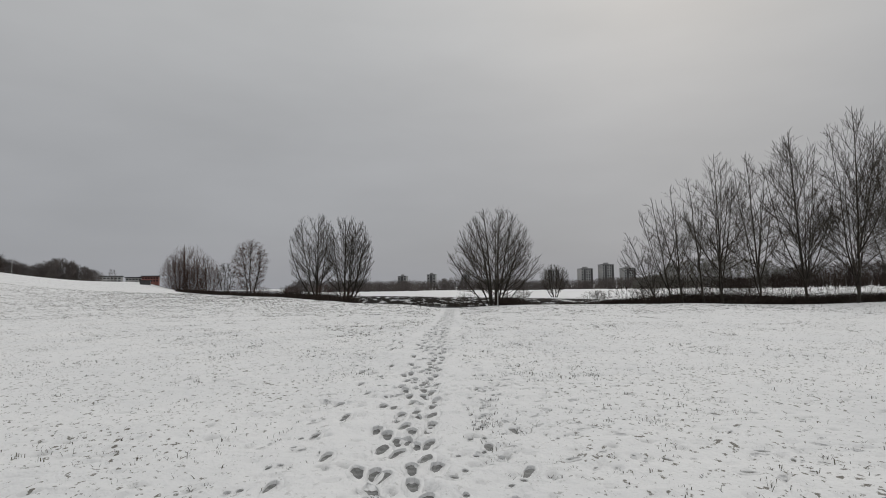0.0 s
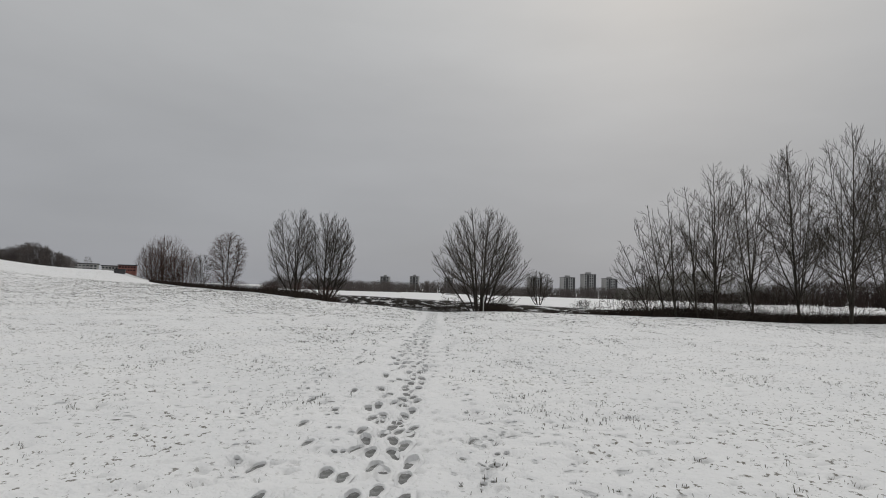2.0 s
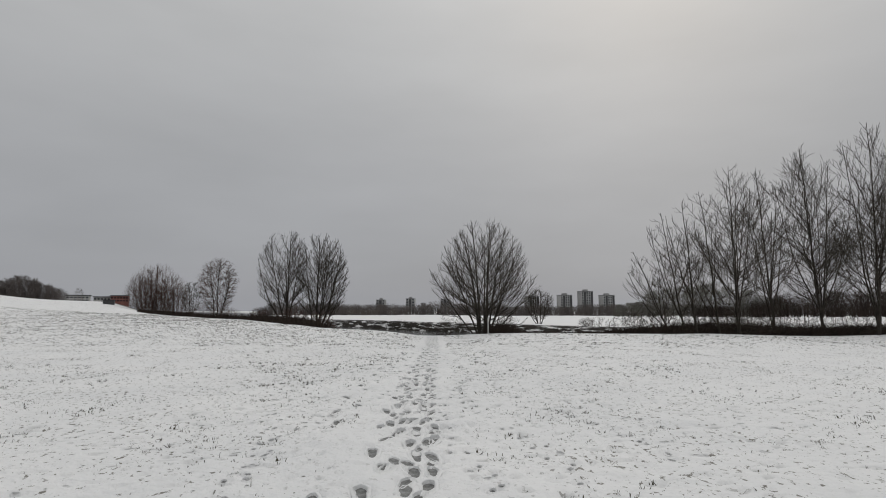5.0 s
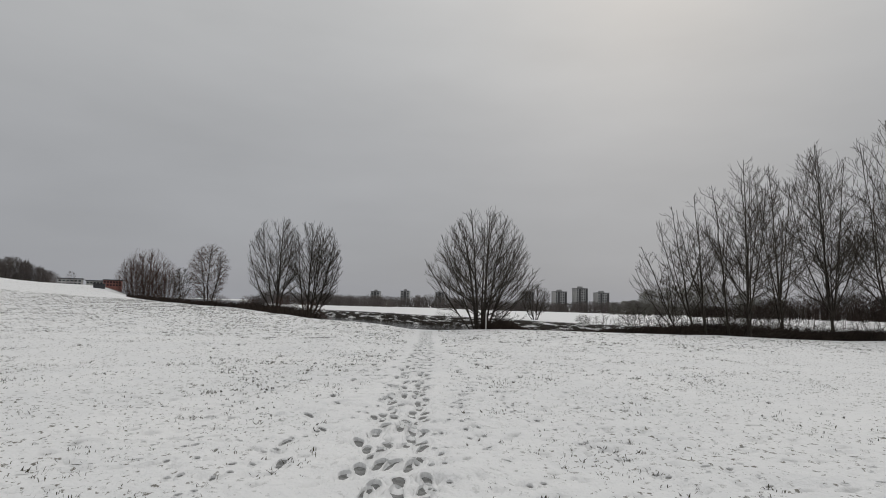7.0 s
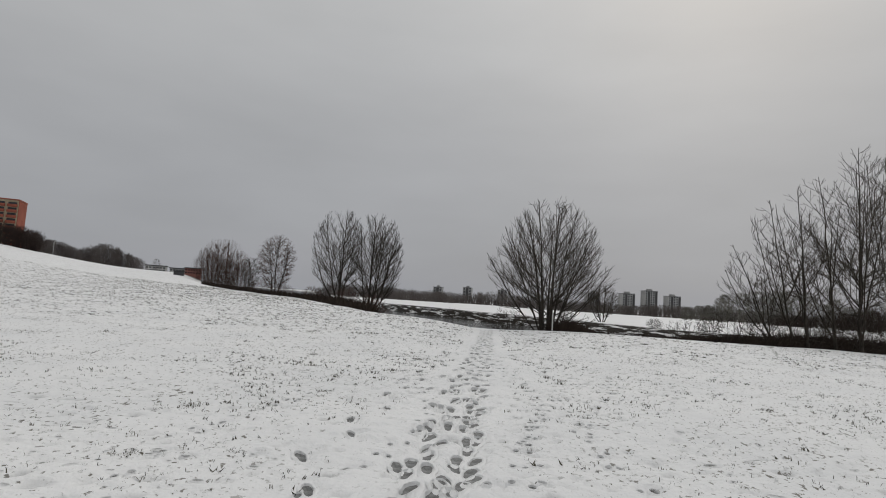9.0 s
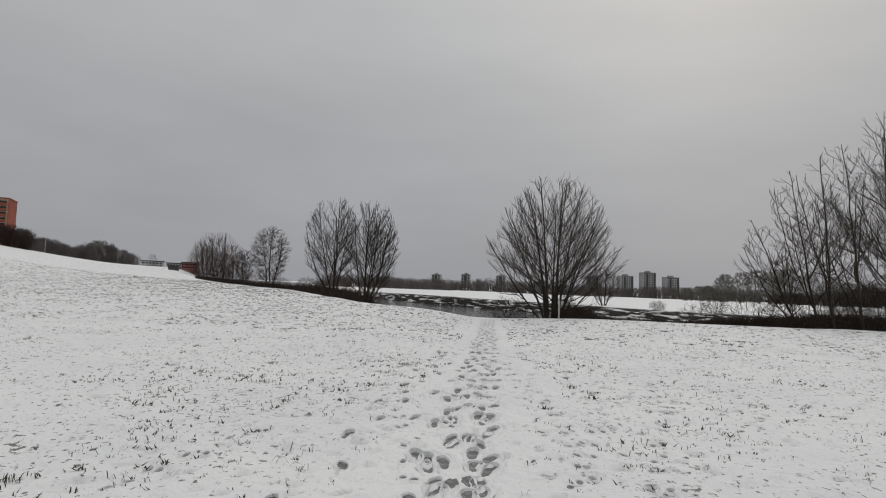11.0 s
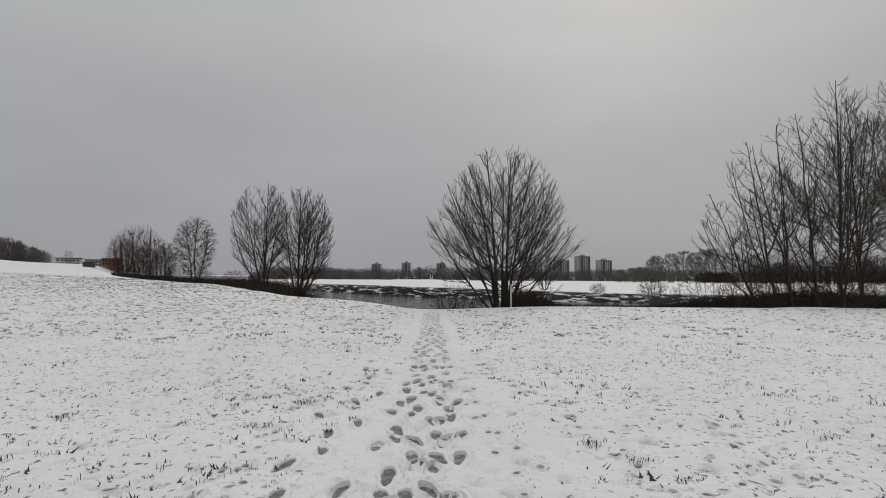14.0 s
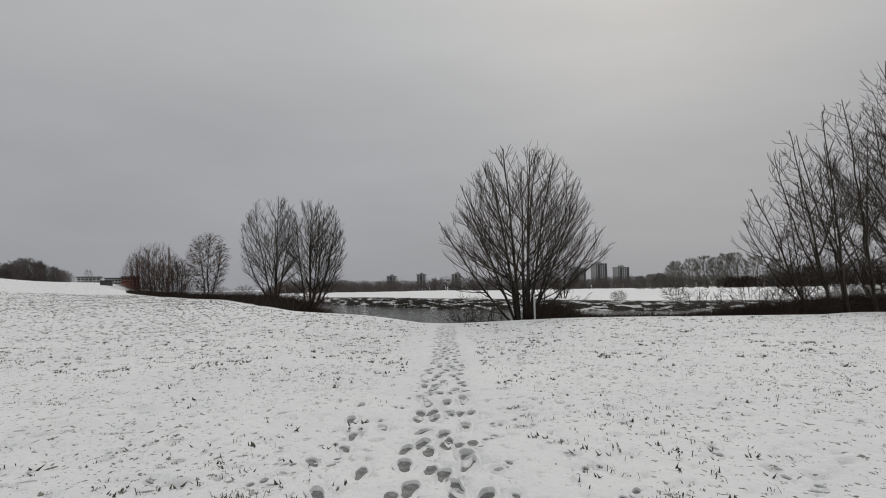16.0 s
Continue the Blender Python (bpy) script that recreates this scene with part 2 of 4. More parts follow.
def value_noise(x, y, size, shift=0):
    """Smooth noise from -1 to 1 whose lumps are about size metres wide."""
    u, v = x / size + 37.3 * (shift + 1), y / size + 17.9 * (shift + 1)
    iu, iv = np.floor(u).astype(int), np.floor(v).astype(int)
    fu, fv = u - iu, v - iv
    fu, fv = fu * fu * (3 - 2 * fu), fv * fv * (3 - 2 * fv)
    g = lambda a, b: LATTICE[a % 256, b % 256]
    top = g(iu, iv) * (1 - fu) + g(iu + 1, iv) * fu
    bot = g(iu, iv + 1) * (1 - fu) + g(iu + 1, iv + 1) * fu
    return 2 * (top * (1 - fv) + bot * fv) - 1


def smooth01(t):
    t = np.clip(t, 0, 1)
    return t * t * (3 - 2 * t)


def path_x(y):
    return np.interp(y, (4, 8, 11, 20, 28, 46), (1.12, 1.15, 1.1, 1.22, 1.58, 2.05))


def plateau(x, y):
    left = np.where(x < 0, x, 0.0)
    brow = 0.5 + 0.5 * smooth01((-0.8 * x - 0.6 * (y - 50)) / 85)
    z = -0.12 + 16.5 * brow * (1 - np.exp(-(-left / 150.0) ** 3.0))
    z = z - 0.20 * np.exp(-((x - 1.9) / 3.2) ** 2) * smooth01((y - 26) / 18)
    z = z - 0.12 * smooth01((x - 5) / 14) - 0.70 * smooth01((x - 16) / 24)
    return z + 0.05 * value_noise(x, y, 6.0, 3) * smooth01((np.hypot(x - 1.5, y - 20) - 2) / 20)


def banks(x, y):
    """How far beyond the near brink, and beyond the far brink, along the ground."""
    yn, yf = np.interp(x, NEAR_X, NEAR_Y), np.interp(x, FAR_X, FAR_Y)
    sl = (np.interp(x + 4, NEAR_X, NEAR_Y) - np.interp(x - 4, NEAR_X, NEAR_Y)) / 8
    wob = 0.5 * value_noise(x, y * 0.3, 5.0, 1)
    return (y - yn) / np.sqrt(1 + sl ** 2) + wob * 0.6, (y - yf) * 0.8 + 1.2 * wob


def land(x, y):
    dn, df = banks(x, y)
    z = plateau(x, y)
    wide = 15.0 + 30.0 * smooth01((-x - 8) / 16)
    zn = z + (-5.0 - z) * smooth01((dn + 0.8) / wide)
    field = -1.35 - 0.65 * smooth01((x - 5) / 45) + 0.12 * value_noise(x, y, 30.0, 5)
    zf = -5.0 + (field + 5.0) * smooth01((df + 7.0) / 7.5)
    return np.where(df > -7.0, np.maximum(zf, zn), zn)


def land_at(x, y):
    return float(land(np.array([float(x)]), np.array([float(y)]))[0])


def spaced(lo, hi, fine_lo, fine_hi, step, grow):
    """Coordinates with an even step within a stretch, widening outside it."""
    mid = list(np.arange(fine_lo, fine_hi, step))
    up, d, p = [], step, mid[-1]
    while p < hi:
        d *= grow(p)
        p += d
        up.append(p)
    down, d, p = [], step, mid[0]
    while p > lo:
        d *= grow(p)
        p -= d
        down.append(p)
    return np.array(down[::-1] + mid + up)


def floors(prints, xs, ys, Z, before, ground):
    """The trodden floors of boots and paws with their broken snow walls."""
    rg = random.Random(31)
    rest = ([], [], [])
    singles = 0

    def height(Z, x, y):
        i, j = min(max(int(np.searchsorted(ys, y)) - 1, 0), len(ys) - 2), min(max(int(np.searchsorted(xs, x)) - 1, 0), len(xs) - 2)
        u, v = (x - xs[j]) / (xs[j + 1] - xs[j]), (y - ys[i]) / (ys[i + 1] - ys[i])
        return (Z[i, j] * (1 - u) + Z[i, j + 1] * u) * (1 - v) + (Z[i + 1, j] * (1 - u) + Z[i + 1, j + 1] * u) * v

    for cx, cy, hl, hw, turn, depth, sole, wet, top in prints:
        n = 18 if sole else 9
        single = sole and 7.0 < cy < 34.0 and singles < 300
        verts, faces, slot = ([], [], []) if single else rest
        ring = []
        for k in range(n):
            a = 2 * math.pi * k / n
            u, v = math.cos(a), math.sin(a)
            wv = hw * (1.0 if not sole else 0.90 + 0.16 * u - 0.20 * math.exp(-((u + 0.25) / 0.28) ** 2))
            ring.append((u * hl * (1 + rg.gauss(0, 0.045)), v * wv * (1 + rg.gauss(0, 0.09))))
        base = len(verts)
        tilt = rg.gauss(0, 0.05)
        z0 = top - depth
        for grow in (1.0, 1.07, 1.45):
            for u, v in ring:
                u, v = u * grow, v * (grow if grow < 1.2 else 1.75)
                x, y = cx + u * math.sin(turn) + v * math.cos(turn), cy + u * math.cos(turn) - v * math.sin(turn)
                if grow < 1.03:
                    z = z0 + u * tilt + rg.gauss(0, 0.0015)
                else:
                    z = height(before, x, y) - 0.003 if grow < 1.2 else height(Z, x, y) + 0.001
                verts.append((x, y, z))
        verts.append((cx, cy, top - depth - 0.002))
        mid = len(verts) - 1
        for k in range(n):
            m = (k + 1) % n
            faces.append((mid, base + m, base + k))
            slot.append(2 if wet > 1.5 else 1)
            for lv in (0, 1):
                faces.append((base + lv * n + k, base + lv * n + m, base + (lv + 1) * n + m, base + (lv + 1) * n + k))
                slot.append(3 * lv)
        if single:
            singles += 1
            ob = print_mesh("boot_print", [(a - cx, b - cy, c - top) for a, b, c in verts], faces, slot)
            ob.parent = ground
            ob.matrix_basis = Matrix.Translation((cx, cy, top))
    tagged(print_mesh("footprints", *rest), "grey slushy boot and paw prints trodden into the snow", "footprints", kind="stuff")


def print_mesh(name, verts, faces, slot):
    me = bpy.data.meshes.new(name)
    me.from_pydata(verts, [], faces)
    for m in (SNOW, SLUSH, PIT):
        me.materials.append(m)
    slots = np.array(slot, dtype=np.int32)
    me.polygons.foreach_set("material_index", slots % 3)
    me.polygons.foreach_set("use_smooth", slots == 3)
    me.update()
    return new(name, me)


def build_ground():
    xs = spaced(-3800, 3800, 0.3, 2.9, 0.038, lambda p: 1.02 if abs(p - 1.6) < 9 else 1.06)
    y1 = np.arange(7.0, 31.0, 0.045)
    y2 = np.arange(31.0, 48.0, 0.085)
    y3 = np.arange(48.0, 62.0, 0.3)
    y4 = np.arange(62.0, 230.0, 1.0)
    far, p, d = [], 230.0, 1.0
    while p < 4200:
        far.append(p)
        d *= 1.08
        p += d
    near, p, d = [], 7.0, 0.045
    while p > -3000:
        d *= 1.12
        p -= d
        near.append(p)
    ys = np.concatenate([near[::-1], y1, y2, y3, y4, far])
    X, Y = np.meshgrid(xs, ys)
    Z = land(X, Y)
    dn, df = banks(X, Y)
    meadow = smooth01((-dn - 0.3) / 1.2)
    close = smooth01((30 - np.hypot(X - 1.5, Y - 20)) / 20) * meadow
    # uneven snow cover: tussocks, small drifts, hollows
    clump = np.maximum(value_noise(X, Y, 0.17, 11), 0) * np.maximum(value_noise(X, Y, 1.6, 12) + 0.45, 0)
    Z = Z + close * (0.030 * value_noise(X, Y, 0.9, 8) + 0.018 * value_noise(X, Y, 0.30, 9) + 0.007 * value_noise(X, Y, 0.13, 14) + 0.030 * clump)
    hollow_shade = np.zeros_like(Z)
    rng = np.random.RandomState(4)

    def dent(cx, cy, half_len, half_wid, turn, depth, greyed, sole=False):
        r = half_len * 1.7
        i0, i1 = np.searchsorted(ys, (cy - r, cy + r))
        j0, j1 = np.searchsorted(xs, (cx - r, cx + r))
        if i1 - i0 < 2 or j1 - j0 < 2:
            return
        x, y = X[i0:i1, j0:j1] - cx, Y[i0:i1, j0:j1] - cy
        u, v = y * math.cos(turn) + x * math.sin(turn), x * math.cos(turn) - y * math.sin(turn)
        if sole:
            waist = half_wid * (0.86 + 0.18 * np.cos((u / half_len + 0.25) * 2.6) ** 2)
            q = np.sqrt(np.abs(u / half_len) ** 3 + np.abs(v / waist) ** 2.4)
        else:
            q = np.sqrt((u / half_len) ** 2 + (v / half_wid) ** 2)
        inside = 1 - smooth01((q - 0.80) / 0.26)
        rim = np.exp(-((q - 1.22) / 0.16) ** 2)
        Z[i0:i1, j0:j1] += -depth * inside + 0.12 * depth * rim * close[i0:i1, j0:j1]
        hollow_shade[i0:i1, j0:j1] = np.maximum(hollow_shade[i0:i1, j0:j1], greyed * inside)

    prints = []
    before = Z.copy()

    def print_at(cx, cy, half_len, half_wid, turn, depth, sole, wet):
        """A hollow in the snow and, in it, the sharp-edged trodden floor."""
        for o in prints[-260:]:
            near = (0.66 * (half_len + o[2]), 0.90 * (half_wid + o[3]))
            if ((cy - o[1]) / near[0]) ** 2 + ((cx - o[0]) / near[1]) ** 2 < 1:
                return
        r = half_len * 1.7 + 0.05
        i0, i1 = np.searchsorted(ys, (cy - r, cy + r))
        j0, j1 = np.searchsorted(xs, (cx - r, cx + r))
        if i1 - i0 < 2 or j1 - j0 < 2:
            return
        x, y = X[i0:i1, j0:j1] - cx, Y[i0:i1, j0:j1] - cy
        u, v = y * math.cos(turn) + x * math.sin(turn), x * math.cos(turn) - y * math.sin(turn)
        q = np.sqrt((u / (half_len + 0.02)) ** 2 + (v / (half_wid + 0.025)) ** 2)
        top = float(before[i0:i1, j0:j1].mean())
        inside = 1 - smooth01((q - 0.95) / 0.45)
        Z[i0:i1, j0:j1] = Z[i0:i1, j0:j1] * (1 - inside) + (top - depth - 0.012) * inside
        prints.append((cx, cy, half_len, half_wid, turn, depth, sole, wet, top))

    # boots that went before, several people in a narrow trail
    for k in range(10):
        y = 5.2 + rng.rand() * 0.7
        lane = (-0.24, 0.20, -0.19, 0.24, -0.29, 0.27, -0.04, -0.15, 0.15, 0.22)[k]
        side = 1
        wander = rng.rand() * 6
        while y < 46.0:
            narrow = 1.0 if y < 28 else 0.85
            x = path_x(y) + 0.88 * lane * narrow + side * 0.06 + 0.04 * math.sin(y * 0.45 + wander) + rng.normal(0, 0.03)
            print_at(x, y, 0.145 + rng.rand() * 0.02, 0.056 + rng.rand() * 0.010, rng.normal(0.05 + side * 0.14, 0.14), 0.020 + rng.rand() * 0.018, True, rng.rand())
            side = -side
            y += 0.50 + rng.rand() * 0.24
    # single tracks beside the trail
    for lane, y0, y1_ in ((-0.85, 5, 15), (-1.0, 18, 31), (0.95, 6, 13), (-0.7, 24, 30)):
        y, side = y0, 1
        while y < y1_:
            print_at(path_x(y) + lane + side * 0.10 + rng.normal(0, 0.06), y, 0.14, 0.05, rng.normal(0, 0.25), 0.024, True, rng.rand())
            side = -side
            y += 0.6 + rng.rand() * 0.25
    # paws
    for lane, y0, y1_, sway in ((-1.5, 5, 14, 0.5), (1.2, 5, 40, 0.4), (-0.9, 12, 34, 0.6), (0.75, 8, 30, 0.3), (2.1, 16, 30, 0.6), (-1.9, 15, 27, 0.5)):
        y, ph = y0, rng.rand() * 6
        while y < y1_:
            x = path_x(y) + lane + sway * math.sin(y * 0.6 + ph)
            for dx, dy in ((-0.05, 0.0), (0.05, 0.07)):
                print_at(x + dx + rng.normal(0, 0.03), y + dy + rng.normal(0, 0.05), 0.036 + rng.rand() * 0.015, 0.028, rng.normal(0, 0.4), 0.012 + rng.rand() * 0.012, False, rng.rand())
            y += 0.33 + rng.rand() * 0.3
    # pits where grass shows in the bottom, the floor darkened for hollow shade
    for _ in range(5600):
        cx, cy = 1.5 + rng.normal(0, 6.5), 6 + rng.rand() * 36
        if abs(cx - path_x(cy)) > 0.6 and value_noise(np.array([cx]), np.array([cy]), 1.9, 21)[0] > 0.0:
            print_at(cx, cy, 0.014 + rng.rand() ** 3 * 0.06, 0.008 + rng.rand() ** 2 * 0.020, 1.57 + rng.normal(0, 0.8), 0.006 + rng.rand() * 0.012, False, 2.0)
    # small hollows all over the meadow, greyed in colour for their shade
    for _ in range(6000):
        cx = 1.5 + rng.normal(0, 5.5)
        cy = 5 + rng.rand() * 38
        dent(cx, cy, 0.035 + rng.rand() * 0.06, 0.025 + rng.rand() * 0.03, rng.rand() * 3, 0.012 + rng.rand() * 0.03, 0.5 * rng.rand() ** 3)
    bare = smooth01((dn - 0.25 - 5.0 * smooth01((-X - 45) / 40)) / 0.8) * (1 - smooth01((df - 0.2) / 1.0))
    streak = smooth01((df + 6.5) / 2.5)
    speckled = meadow * (0.25 + 0.75 * smooth01((np.abs(X - path_x(Y)) - 0.7) / 1.2))
    ny, nx = X.shape
    me = bpy.data.meshes.new("ground")
    idx = np.arange(nx * ny).reshape(ny, nx)
    quads = np.stack([idx[:-1, :-1], idx[:-1, 1:], idx[1:, 1:], idx[1:, :-1]], -1).reshape(-1)
    nq = (nx - 1) * (ny - 1)
    me.vertices.add(nx * ny)
    me.vertices.foreach_set("co", np.stack([X, Y, Z], -1).astype(np.float32).reshape(-1))
    me.loops.add(nq * 4)
    me.loops.foreach_set("vertex_index", quads.astype(np.int32))
    me.polygons.add(nq)
    me.polygons.foreach_set("loop_start", np.arange(0, nq * 4, 4, dtype=np.int32))
    me.polygons.foreach_set("use_smooth", np.ones(nq, dtype=bool))
    me.update(calc_edges=True)
    for key, val in (("hollow_shade", hollow_shade), ("bare", bare), ("streak", streak), ("ledge", df), ("speckled", speckled)):
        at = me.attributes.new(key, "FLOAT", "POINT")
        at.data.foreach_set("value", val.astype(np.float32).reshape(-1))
    me.materials.append(SNOW)
    ground = tagged(new("ground", me), "snow-covered meadow with a trodden footpath down to the river", "ground", kind="structure")
    floors(prints, xs, ys, Z, before, ground)
    return ground


build_ground()


def build_water():
    v, f = [], []
    xs = [-2500, -800, -400, -250, -150, -100, -60, -30, 0, 30, 60, 100, 160, 250, 400, 900, 2500]
    for x in xs:
        yn, yf = np.interp(x, NEAR_X, NEAR_Y), np.interp(x, FAR_X, FAR_Y)
        v += [(x, yn + 1.0, WATER_Z), (x, yf + 1.0, WATER_Z)]
    for k in range(len(xs) - 1):
        f.append((2 * k, 2 * k + 2, 2 * k + 3, 2 * k + 1))
    tagged(new("river_water", mesh_from("river_water", v, f, WATER)), "dark grey river with small ripples between its banks", "river", kind="structure")


build_water()


# ---------------------------------------------------------------- trees
def tubes(strands):
    """One mesh's verts and faces from strands of (points, radii, sides)."""
    verts, faces = [], []
    for pts, radii, sides in strands:
        base = len(verts)
        n = len(pts)
        for i in range(n):
            d = (pts[min(i + 1, n - 1)] - pts[max(i - 1, 0)]).normalized()
            a = d.orthogonal().normalized()
            b = d.cross(a)
            for s in range(sides):
                w = 2 * math.pi * s / sides
                verts.append(pts[i] + (a * math.cos(w) + b * math.sin(w)) * radii[i])
        for i in range(n - 1):
            for s in range(sides):
                p, q = base + i * sides + s, base + i * sides + (s + 1) % sides
                faces.append((p, q, q + sides, p + sides))
    return verts, faces


def curve(a, c, b, steps):
    return [a * (1 - t) ** 2 + c * 2 * t * (1 - t) + b * t * t for t in (k / steps for k in range(steps + 1))]


def crown_tip(rng, profile, height, half, low, high, squash, lean):
    """A point in a crown whose outline is given by (share of height, share of width) pairs."""
    hs, ws = [p[0] for p in profile], [p[1] for p in profile]
    while True:
        s = hs[0] + (hs[-1] - hs[0]) * rng.random()
        w = float(np.interp(s, hs, ws))
        if rng.random() < w + 0.12:
            break
    q = low + (high - low) * rng.random() ** 0.6
    a = rng.random() * 2 * math.pi
    mid = hs[0] + 0.35 * (hs[-1] - hs[0])
    s = mid + (s - mid) * (0.55 + 0.45 * q) if s > mid else s
    r = half * w * q * (0.94 + 0.12 * rng.random())
    return Vector((r * math.cos(a) + lean * height * s, r * math.sin(a) * squash, height * s))


def bare_tree(seed, stems, profile, height, half, counts, twig, droop=0.0, squash=1.0, lean=0.0, crook=0.045, fanned=2.4):
    """Stems of (start, tip, out, up, radius), then limbs, branches and twigs that each reach for a place in the crown."""
    rng = random.Random(seed)
    wood, fine = [], []
    P, A, D, S = [], [], [], []

    def add(pts, r0, r1, sides, bag):
        n = len(pts)
        rad = [r0 + (r1 - r0) * (k / (n - 1)) ** 0.8 for k in range(n)]
        bag.append((pts, rad, sides))
        for k in range(n - 1):
            d = (pts[k + 1] - pts[k]).normalized()
            for u in (0.0, 0.5):
                if k or u:
                    p = pts[k].lerp(pts[k + 1], u)
                    P.append(p[:])
                    A.append(d[:])
                    D.append(rad[k])

    for start, tip, out, up, r0 in stems:
        a, b = Vector(start), Vector(tip)
        c = Vector((a.x + (b.x - a.x) * out, a.y + (b.y - a.y) * out, a.z + (b.z - a.z) * up))
        pts = curve(a, c, b, 14)
        ln = (b - a).length
        drift = Vector((0, 0, 0))
        for k in range(1, 15):
            drift = drift + Vector((rng.gauss(0, crook), rng.gauss(0, crook), 0)) * ln / 14
            pts[k] = pts[k] + drift * 0.6
        add(pts, r0, max(twig, r0 * 0.10), 8, wood)
    spans = ((0.14, 0.50, 0.30, 0.85, 6), (0.085, 0.26, 0.40, 0.98, 4), (0.05, 0.15, 0.42, 1.03, 3))
    for level, (count, (least, most, low, high, steps)) in enumerate(zip(counts, spans)):
        pa, aa, da = np.array(P), np.array(A), np.array(D)
        clear = pa[:, 2] > height * 0.06
        least, most = least * height, most * height
        for k in range(count):
            tip = crown_tip(rng, profile, height, half, low, high, squash, lean)
            d = np.array(tip) - pa
            ln = np.sqrt((d * d).sum(1)) + 1e-6
            cosa = (d * aa).sum(1) / ln
            cost = ln * (1 + 1.6 * (1 - cosa) ** 1.5) + 6 * np.maximum(0, least - ln) + 3 * np.maximum(0, ln - most) + 1e3 * ~clear
            fan = Vector((tip.x - lean * tip.z * 0.5, tip.y, tip.z + 0.04 * height)).normalized()
            cosr = (d[:, 0] * fan.x + d[:, 1] * fan.y + d[:, 2] * fan.z) / ln
            cost = cost + ln * fanned * (1 - cosr) + 0.5 * np.maximum(0, -d[:, 2]) * (1 - min(1.0, droop * 2))
            best = int(np.argmin(cost))
            p, ax, L = Vector(pa[best]), Vector(aa[best]), float(ln[best])
            if L > most * 1.9:
                continue
            c = p + (ax * (0.50 + 0.2 * rng.random()) + Vector((rng.gauss(0, 0.08), rng.gauss(0, 0.08), 0.04 + (0.22 * droop if level else 0)))) * L * 0.62
            pts = curve(p, c, tip + Vector((0, 0, -droop * L * 0.4)) if level else tip, steps)
            for m in range(1, steps):
                pts[m] = pts[m] + Vector((rng.gauss(0, 1), rng.gauss(0, 1), rng.gauss(0, 1))) * L * crook * 0.4
            r0 = max(twig, min(float(da[best]) * 0.62, 0.0065 * L + twig * 0.8))
            add(pts, r0, max(twig * 0.55, r0 * 0.28), 5 if level == 0 else 3, wood if level == 0 else fine)
    return wood, fine


